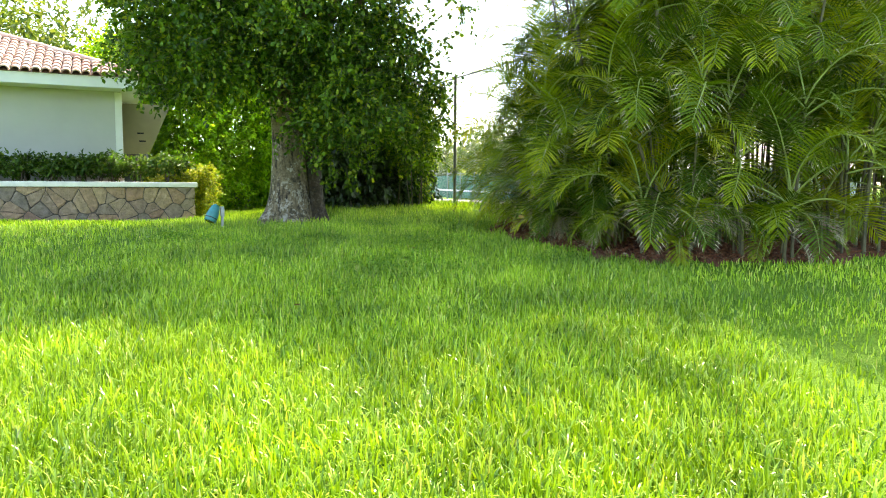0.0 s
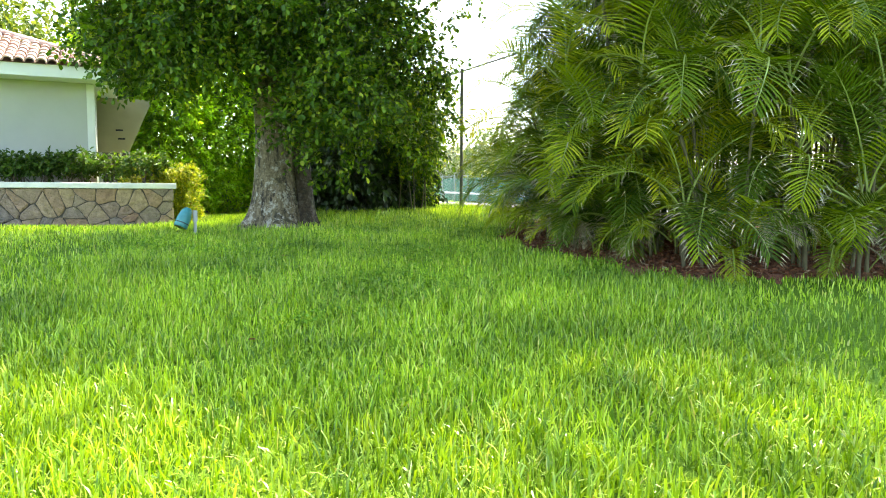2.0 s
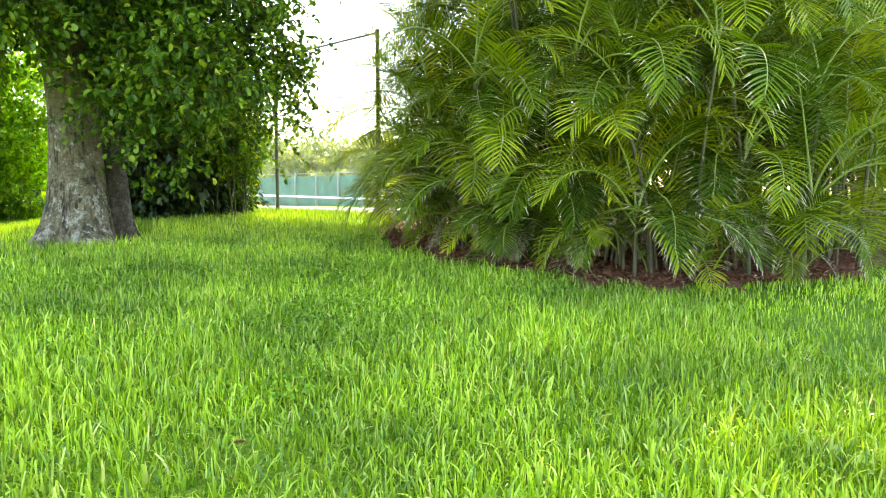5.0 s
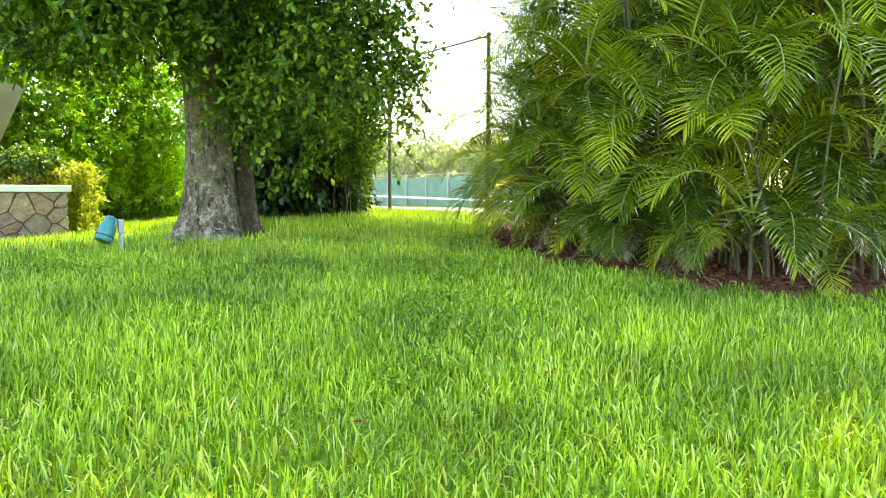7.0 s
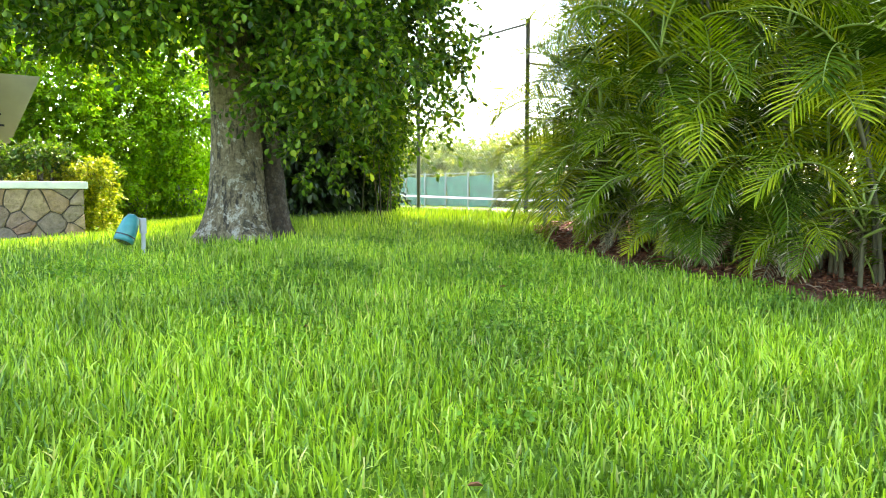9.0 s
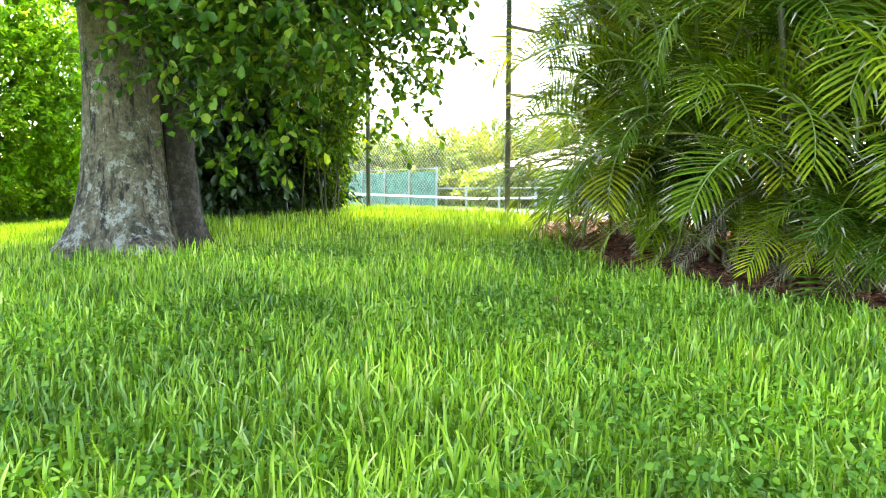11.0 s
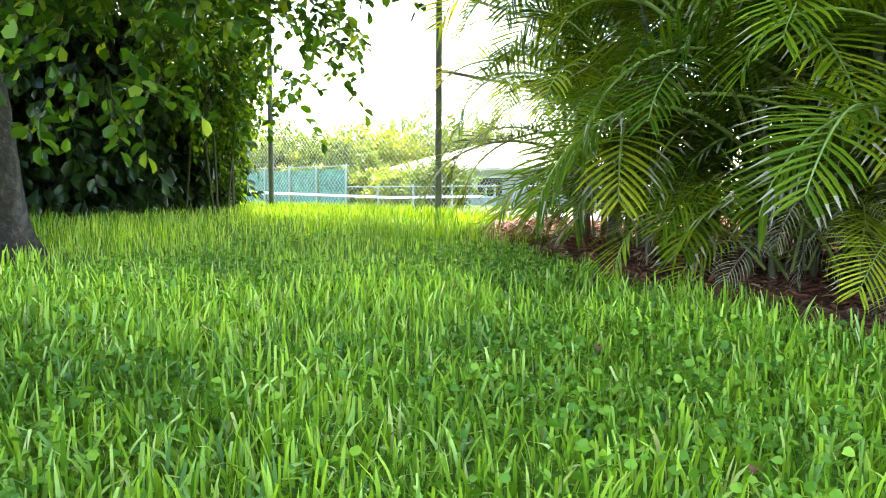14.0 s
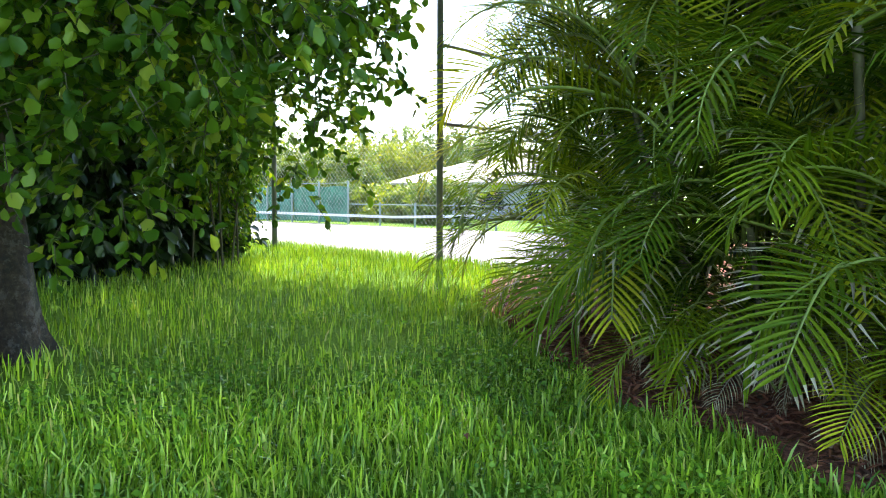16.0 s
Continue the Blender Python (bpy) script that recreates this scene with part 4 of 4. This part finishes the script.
for k in range(6):
    p = FB + FD * k
    z = float(ground_z(p.x, p.y))
    part("post", Build().tube([(p.x, p.y, z - 0.2), (p.x, p.y, TOP), (p.x, p.y, TOP + 0.03), (p.x, p.y, TOP + 0.05)], [0.048, 0.048, 0.06, 0.025], 10), M_POST, fence, at=FI)
up = Vector((0, 0, TOP - 0.03))
part("top_rail", Build().tube([FB + up, FB + FD * 5 + up], 0.027, 8), M_POST, fence, at=FI)
chain(FB + FS * 0.05, FB + FS * 0.05 + FD * 3.2, 0.72, TOP - 0.04, 0.085, 0.0024, fence, FI)
for k in (1, 2, 3):
    p = FB + FS * 3.6 * k
    part("post", Build().tube([(p.x, p.y, 0.3), (p.x, p.y, TOP - 0.8), (p.x, p.y, TOP - 0.77)], [0.042, 0.042, 0.02], 10), M_POST, fence, at=FI)
for h in (2.75, TOP - 0.8):
    part("side_rail", Build().tube([FB + Vector((0, 0, h)), FB + FS * 10.8 + Vector((0, 0, h))], 0.027, 8), M_POST, fence, at=FI)
chain(FB, FB + FS * 7.2, 0.6, 2.75, 0.085, 0.0024, fence, FI)

# ---- tennis court and what lies beyond ----
cb = Build()
cz = 0.395
cc = [FB + FS * 2.4 + FD * 0.1, FB + FS * 14.5 + FD * 0.1, FB + FS * 14.5 + FD * 12, FB + FS * 2.4 + FD * 12]
cb.add([(p.x, p.y, cz) for p in cc] + [(p.x, p.y, cz - 0.2) for p in cc], [[0, 3, 2, 1][::-1], [0, 1, 5, 4], [1, 2, 6, 5], [2, 3, 7, 6], [3, 0, 4, 7]])
court = part("court", cb, M_COURT)
tagged(court, "pale sun-bleached tennis court surface", "tennis court", kind="structure")
net = tagged(new("tennis_net"), "dark tennis net with a white top band across the court", "tennis net")
NL, NC, NR = Vector((24.4, 31.6, 0.5)), Vector((28.6, 24.5, 0.5)), Vector((30.5, 21.2, 0.5))
net.location = NL
NI = Matrix.Translation(-NL)
nb = Build()
for p, q_, h0, h1 in ((NL, NC, 0.62, 0.34), (NC, NR, 0.34, 0.40)):
    for i in range(10):
        a_, b_2 = p.lerp(q_, i / 10), p.lerp(q_, (i + 1) / 10)
        za, zb = h0 + (h1 - h0) * i / 10, h0 + (h1 - h0) * (i + 1) / 10
        nb.add([a_ + Vector((0, 0, za)), b_2 + Vector((0, 0, zb)), b_2 + Vector((0, 0, zb + 0.10)), a_ + Vector((0, 0, za + 0.10)), a_ + Vector((0.03, 0.02, za)), b_2 + Vector((0.03, 0.02, zb)), b_2 + Vector((0.03, 0.02, zb + 0.10)), a_ + Vector((0.03, 0.02, za + 0.10))], [[0, 1, 2, 3], [7, 6, 5, 4], [3, 2, 6, 7], [4, 5, 1, 0]])
part("top_band", nb, M_LINE, net, "white canvas top band", at=NI)
for nm, p in (("net_post", NL), ("net_post", NR)):
    part(nm, Build().tube([p + Vector((0, 0, -0.1)), p + Vector((0, 0, 0.8))], 0.045, 8), M_PALE, net, at=NI)
far_fence = tagged(new("far_court_fence"), "far court fence with green windscreen and pale posts", "fence")
far_fence.location = (32.5, 31.5, 0.45)
FU, FN = Vector((0.225, 0.974, 0)), Vector((0.974, -0.225, 0))
for k in range(-7, 9):
    p = FU * (k * 2.25)
    hp = 1.95 if k > -2 else 0.95
    part("post", Build().tube([p + Vector((0, 0, -0.1)), p + Vector((0, 0, hp)), p + Vector((0, 0, hp + 0.05))], [0.05, 0.05, 0.02], 8), M_PALE, far_fence)
    if -2 < k < 8:
        gv = []
        for i in range(9):
            for j in range(6):
                gv.append(p + FU * (0.02 + 2.2 * i / 8) + FN * (0.08 + 0.05 * math.sin(i * 1.9 + k) * math.sin(j * 1.3 + 2 * k)) + Vector((0, 0, 0.02 + 1.72 * j / 5 + 0.03 * math.sin(i * 0.8 + k))))
        part("windscreen", Build().add(gv, [[i * 6 + j, (i + 1) * 6 + j, (i + 1) * 6 + j + 1, i * 6 + j + 1] for i in range(8) for j in range(5)], 0, True), M_SCREEN, far_fence)
part("rail", Build().tube([FU * -2.25, FU * 18], 0.02, 6), M_PALE, far_fence, at=Matrix.Translation((0, 0, 1.9)))
part("low_rail", Build().tube([FU * -15.7, FU * -2.25], 0.025, 6), M_PALE, far_fence, at=Matrix.Translation((0, 0, 0.9)))

far_house = tagged(new("neighbour_house"), "low white neighbouring house with pale hip roof", "house")
far_house.location = (47, 27, 0.3)
HI2 = Matrix.Translation((-47, -27, -0.3))
part("wall", Build().box((43.4, 21, 0.1), (53, 33.6, 2.5), 0), M_STUCCO, far_house, at=HI2)
x0, x1, y0, y1, e, tp = 42.6, 53.8, 20.2, 34.4, 2.45, 4.5
part("roof", Build().add([(x0, y0, e), (x1, y0, e), (x1, y1, e), (x0, y1, e), (47.5, 26.0, tp), (47.5, 29, tp), (x0, y0, e + .14), (x1, y0, e + .14), (x1, y1, e + .14), (x0, y1, e + .14)],
     [[3, 2, 1, 0], [0, 1, 7, 6], [1, 2, 8, 7], [2, 3, 9, 8], [3, 0, 6, 9], [6, 7, 4], [7, 8, 5, 4], [8, 9, 5], [9, 6, 4, 5]]), M_ROOF2, far_house, at=HI2)
for k in range(3):
    yy = 23.3 + k * 3.2
    w = part("window", Build().box((43.36, yy, 0.9), (43.395, yy + 1.6, 2.0), 0), M_DARKWIN, far_house, at=HI2)
    part("window_head", Build().box((43.33, yy - 0.1, 2.0), (43.39, yy + 1.7, 2.08), 0), M_TRIM, w)
    part("window_sill", Build().box((43.33, yy - 0.1, 0.82), (43.39, yy + 1.7, 0.9), 0), M_TRIM, w)
far_house2 = tagged(new("grey_roof_house"), "distant house with low grey roof behind bushes", "house")
far_house2.location = (53, 49, 0.2)
part("wall", Build().box((-4, -5, 0), (5, 5, 3.0), 0), M_STUCCO, far_house2)
part("roof", Build().add([(-5, -6, 3.0), (6, -6, 3.0), (6, 6, 3.0), (-5, 6, 3.0), (.5, -2, 4.4), (.5, 2, 4.4)], [[3, 2, 1, 0], [0, 1, 4], [1, 2, 5, 4], [2, 3, 5], [3, 0, 4, 5]]), plain("grey roof", (0.3, 0.27, 0.26), 0.8), far_house2)


def far_tree(name, label, x, y, h, r, mat, twigs, size, zb=0.4, cat="tree"):
    blobs = [(x, y, zb + h * 0.62, r, r, h * 0.3, 2)]
    for k in range(5):
        a = k * 1.3 + x
        blobs.append((x + math.cos(a) * r * 0.7, y + math.sin(a) * r * 0.7, zb + h * (0.42 + 0.1 * (k % 3)), r * 0.6, r * 0.6, h * 0.2, 1))
    root = tagged(new(name), label, cat)
    root.location = (x, y, zb)
    inv = Matrix.Translation((-x, -y, -zb))
    v, q, tr, idx = foliage(rng, blobs, int(twigs * 0.62), 8, size * 1.27, size * 4, 0.3, 0.45, keep=lambda o: o[:, 2] > zb + 0.05)
    part("crown", mesh_np("crown", v, q, tr, [mat, M_TWIG], idx), mat, root, at=inv)
    b = Build().tube([(x, y, zb - 0.1), (x + .05, y, zb + h * .3), (x, y + .1, zb + h * .6)], [h * .035, h * .025, h * .012], 8)
    for k in range(4):
        a = k * 1.6 + x
        b.tube([(x, y, zb + h * .3), (x + math.cos(a) * r * .35, y + math.sin(a) * r * .35, zb + h * .5), (x + math.cos(a) * r * .7, y + math.sin(a) * r * .7, zb + h * .58)], [h * .016, h * .01, h * .004], 6)
    part("trunk", b, M_TWIG, root, at=inv)


rf = random.Random(9)
for i in range(3, 13):
    p = Vector((35.5, 31, 0)) + FU * (i * 2.3 - 12) + FN * rf.uniform(-0.6, 2.0)
    far_tree("garden_bush", "sunlit yellow-green bush beyond the court", p.x, p.y, rf.uniform(1.7, 2.7), rf.uniform(1.1, 1.7), (M_FAR, M_FAR, M_GOLD)[i % 3], 800, 0.19, cat="bush")
for i in range(12):
    a = radians(26 + i * 4.0)
    d = rf.uniform(62, 78)
    far_tree("distant_tree", "hazy pale green distant garden tree", d * math.sin(a) + 4, d * math.cos(a) + 8, rf.uniform(6, 9), rf.uniform(2.8, 4.2), M_FAR, 800, 0.36, 0.25)
for x, y, h, r in ((40.0, 36.5, 4.6, 2.2), (38.5, 39.5, 4.4, 2.0), (54.0, 37.0, 6.6, 2.8), (55.0, 33.0, 6.4, 3.0)):
    far_tree("neighbour_tree", "pale yellow-green tree in the neighbouring garden", x, y, h, r, M_FAR, 1100, 0.2, 0.4)
for x, y, h, r in ((48.5, 41.0, 6.2, 2.6), (51.0, 38.8, 5.6, 2.4)):
    far_tree("flowering_tree", "sunlit yellow-green tree beside the pale neighbouring house", x, y, h, r, M_GOLD, 1300, 0.22, 0.4)
for x, y, h, r in ((1.0, 29, 9.5, 3.6), (-3.5, 31, 10.5, 4.0), (6.0, 32.5, 9.0, 3.2), (-9, 32, 10, 4.0)):
    far_tree("garden_tree", "bright yellow-green leafy tree behind the house", x, y, h, r, M_FAR, 2300, 0.17, 0.4)
for i in range(9):
    far_tree("boundary_tree", "leafy green boundary tree behind the palms", 22 + i * 3.0, 6 - i * 1.6 + rf.uniform(-2, 2), rf.uniform(6, 8), rf.uniform(2.4, 3.2), M_FAR, 500, 0.22, 0.2)
# two trees added to block sky light and darken the gaps between palms
for x, y, h, r in ((19.6, 8.6, 8.2, 2.2), (22.0, 7.6, 8.0, 2.4)):
    far_tree("added_screen_tree", "dense green tree added behind the palms to block sky light", x, y, h, r, M_LEAF, 1700, 0.13, float(ground_z(x, y)))

# ---- garden spotlight ----
spot = tagged(new("garden_spotlight"), "teal bullet garden spotlight on a grey stake in the grass", "garden light")
SX, SY = 4.86, 12.7
spot.location = (SX, SY, float(ground_z(SX, SY)))
prof = [(0.0, 0.03), (0.012, 0.055), (0.05, 0.077), (0.12, 0.095), (0.21, 0.105), (0.25, 0.107), (0.26, 0.100), (0.268, 0.100), (0.275, 0.108), (0.325, 0.104), (0.33, 0.09)]
axis_v = Vector((-0.42, -0.1, -0.85)).normalized()
top = Vector((-0.035, 0.0, 0.455))
shade = part("shroud", Build().tube([top + axis_v * d for d, r in prof], [r for d, r in prof], 20), M_TEAL, spot, "teal enamelled bullet shroud")
part("lens", Build().tube([top + axis_v * 0.3301, top + axis_v * 0.3335], [0.09, 0.088], 20), M_GLASS, shade)
part("band", Build().tube([top + axis_v * 0.255, top + axis_v * 0.258, top + axis_v * 0.272, top + axis_v * 0.275], [0.1, 0.1095, 0.1095, 0.1], 20), M_GLASS, shade, "black rubber band round the shroud")
part("stake", Build().box((0.045, -0.02, -0.12), (0.085, 0.02, 0.26), 0, 0.006), M_GREY, spot, "grey plastic ground stake")
part("knuckle", Build().box((0.03, -0.028, 0.24), (0.1, 0.028, 0.42), 0, 0.012), M_GREY, spot)
part("bracket", Build().tube([(0.065, -0.03, 0.37), (0.065, 0.03, 0.37)], [0.03, 0.03], 12), M_GREY, spot)

# ---- lawn ----


def lawn_ok(x, y):
    ok = ~inside(BED, x + 0.12 * np.sin(5 * x + 3 * y) + 0.1 * np.sin(7 * y - 4 * x), y)
    ok &= np.hypot(x - TX, y - TY) > 0.52
    ok &= np.hypot(x - T2[0] - 0.1, y - T2[1]) > 0.3
    hx, hy = ((x / HS - 6.4) * 0.974 - (y / HS - 18.3) * 0.225), ((x / HS - 6.4) * 0.225 + (y / HS - 18.3) * 0.974)
    ok &= (hy < -0.06) | (hx > 0.1)
    ok &= ~((hx < 1.1) & (hy > 0.7))
    ok &= (x - 13.2) * 0.977 - (y - 13.4) * 0.213 < 2.2
    return ok


def blades(rng, x, y, length, width, segs=3, bend=0.5, cut_tip=0.55):
    """Grass blades with a curved run and mown or pointed tips."""
    n = len(x)
    yaw = rng.uniform(0, 2 * np.pi, n)
    out = np.stack([np.cos(yaw), np.sin(yaw), np.zeros(n)], -1)
    tw = yaw + rng.normal(0, 0.9, n) + np.pi / 2
    side = np.stack([np.cos(tw), np.sin(tw), np.zeros(n)], -1)
    base = np.stack([x, y, ground_z(x, y) - 0.01], -1)
    lean = np.abs(rng.normal(0.10, bend * 0.55, n))
    v = np.empty((n, (segs + 1) * 2, 3))
    p = base.copy()
    for s in range(segs + 1):
        f = s / segs
        w = width * (1 - 0.25 * f) if s < segs else width * np.where(rng.random(n) < cut_tip, 0.65, 0.1)
        v[:, 2 * s] = p - side * w[:, None] / 2
        v[:, 2 * s + 1] = p + side * w[:, None] / 2
        a = np.clip(lean * (0.35 + 1.3 * f), 0, 1.9)
        p = p + (out * np.sin(a)[:, None] + np.array([0, 0, 1.0]) * np.cos(a)[:, None]) * (length / segs)[:, None]
    k = np.arange(n)[:, None] * (segs + 1) * 2
    q = np.concatenate([k + np.array([2 * s, 2 * s + 1, 2 * s + 3, 2 * s + 2]) for s in range(segs)])
    return v.reshape(-1, 3), q


def scatter(rng, lo, hi, density, test=None):
    n = int((hi[0] - lo[0]) * (hi[1] - lo[1]) * density)
    x, y = rng.uniform(lo[0], hi[0], n), rng.uniform(lo[1], hi[1], n)
    ok = lawn_ok(x, y)
    # patchy growth
    ok &= rng.random(n) < 0.72 + 0.28 * np.sin(2.1 * x + 0.7 * y) * np.sin(1.7 * y - 0.9 * x)
    if test is not None:
        ok &= test(x, y)
    return x[ok], y[ok]


U = np.array([0.616, 0.788])  # the walk's general heading


def along_walk(x, y):
    return x * U[0] + y * U[1], x * U[1] - y * U[0]


def near_strip(x, y):
    a, r = along_walk(x, y)
    soft = 0.5 * np.sin(37.1 * x + 91.7 * y) * np.sin(53.3 * y - 71.9 * x)
    return (a + soft > 1.2) & (a + soft < 13.2) & (np.abs(r + 0.9 - 0.15 * np.clip(a - 8, 0, 9)) + soft < 2.6 + 0.12 * a)


rng = np.random.default_rng(77)
LAWN = tagged(new("lawn"), "thick green lawn of broad-bladed grass", "lawn", kind="stuff")


def lawn_piece(name, x, y, l0, l1, w0, w1, segs, bend, cut_tip):
    n = len(x)
    v, q = blades(rng, x, y, rng.uniform(l0, l1, n) * (0.85 + 0.15 * np.sin(1.3 * x) * np.cos(1.1 * y)), rng.uniform(w0, w1, n), segs, bend, cut_tip)
    ob = part(name, mesh_np(name, v, q, mats=[M_GRASS]), M_GRASS, LAWN)
    return tagged(ob, kind="stuff")


x, y = scatter(rng, (-2, -1), (12.5, 14), 2100, near_strip)
lawn_piece("grass_blades", x, y, 0.07, 0.19, 0.007, 0.014, 3, 1.45, 0.35)
x, y = scatter(rng, (-2, -1), (12.5, 14), 1150, near_strip)
lawn_piece("short_grass", x, y, 0.04, 0.085, 0.010, 0.017, 2, 2.2, 0.2)
x, y = scatter(rng, (-8, 1), (13, 18.5), 520, lambda x, y: ~near_strip(x, y) & ((x < 5) | (y < 10)))
lawn_piece("grass_blades", x, y, 0.06, 0.13, 0.009, 0.017, 2, 0.85, 0.3)
x, y = scatter(rng, (5, 10), (16.5, 24), 480, lambda x, y: ~near_strip(x, y))
lawn_piece("grass_blades", x, y, 0.09, 0.19, 0.008, 0.014, 2, 0.6, 0.2)
x, y = scatter(rng, (-9, -7), (9, 1), 260, lambda x, y: ~near_strip(x, y))
lawn_piece("grass_blades", x, y, 0.06, 0.13, 0.012, 0.022, 2, 0.9, 0.3)
x, y = scatter(rng, (9, -6), (24, 6), 170)
lawn_piece("grass_blades", x, y, 0.07, 0.14, 0.012, 0.02, 2, 0.5, 0.2)

# broad-leaved weeds among the grass where the walk ends
n = 9000
wx, wy = rng.uniform(3.5, 9.5, n), rng.uniform(6.5, 12.5, n)
ok = lawn_ok(wx, wy) & (np.sin(1.9 * wx + 1.0) * np.sin(2.3 * wy) + rng.normal(0, 0.4, n) > 0.1)
wx, wy = wx[ok], wy[ok]
n = len(wx)
k = 6
yaw = (np.arange(k) * 2.4)[None] + rng.uniform(0, 6.28, n)[:, None]
hgt = rng.uniform(0.03, 0.10, (n, k))
pos = np.stack([wx[:, None] + 0.02 * np.cos(yaw), wy[:, None] + 0.02 * np.sin(yaw), ground_z(wx, wy)[:, None] + hgt], -1).reshape(-1, 3)
al = np.stack([np.cos(yaw), np.sin(yaw), rng.uniform(-.1, .5, (n, k))], -1).reshape(-1, 3)
L = rng.uniform(0.015, 0.036, n * k)
v, q = leaves_np(pos, al, unit(rng_dirs(rng, n * k) * 0.9 + np.array([0, 0, 0.8])), L, L * 0.8, 0.12, 0.12)
weeds = part("ground_weeds", mesh_np("ground_weeds", v, q, mats=[M_WEED]), M_WEED)
tagged(weeds, "small round-leaved weeds growing among the lawn grass", "weeds", kind="stuff")

# fallen leaves lying on the grass
for k, (lx, ly) in enumerate(((6.1, 8.5), (5.0, 9.6), (6.9, 9.1), (4.1, 8.6), (5.5, 10.6), (3.2, 6.3), (7.4, 9.9))):
    a = k * 1.7
    v, q = leaves_np(np.array([[0, 0, 0.0]]), np.array([[math.cos(a), math.sin(a), 0.15]]), np.array([[0.2, 0.1, 1.0]]), np.array([0.065]), np.array([0.032]), 0.3, 0.2)
    lf = part("fallen_leaf", mesh_np("fallen_leaf", v, q, mats=[M_BROWN]), M_BROWN, at=Matrix.Translation((lx, ly, float(ground_z(lx, ly)) + 0.075)))
    tagged(lf, "dry reddish fallen leaf lying on the grass", "leaf", "fallen leaves")

# ---- plan units to metres ----
for ob in list(scene.objects):
    if ob.parent is None and ob.type in ("MESH", "EMPTY"):
        ob.matrix_basis = Matrix.Scale(K, 4) @ ob.matrix_basis
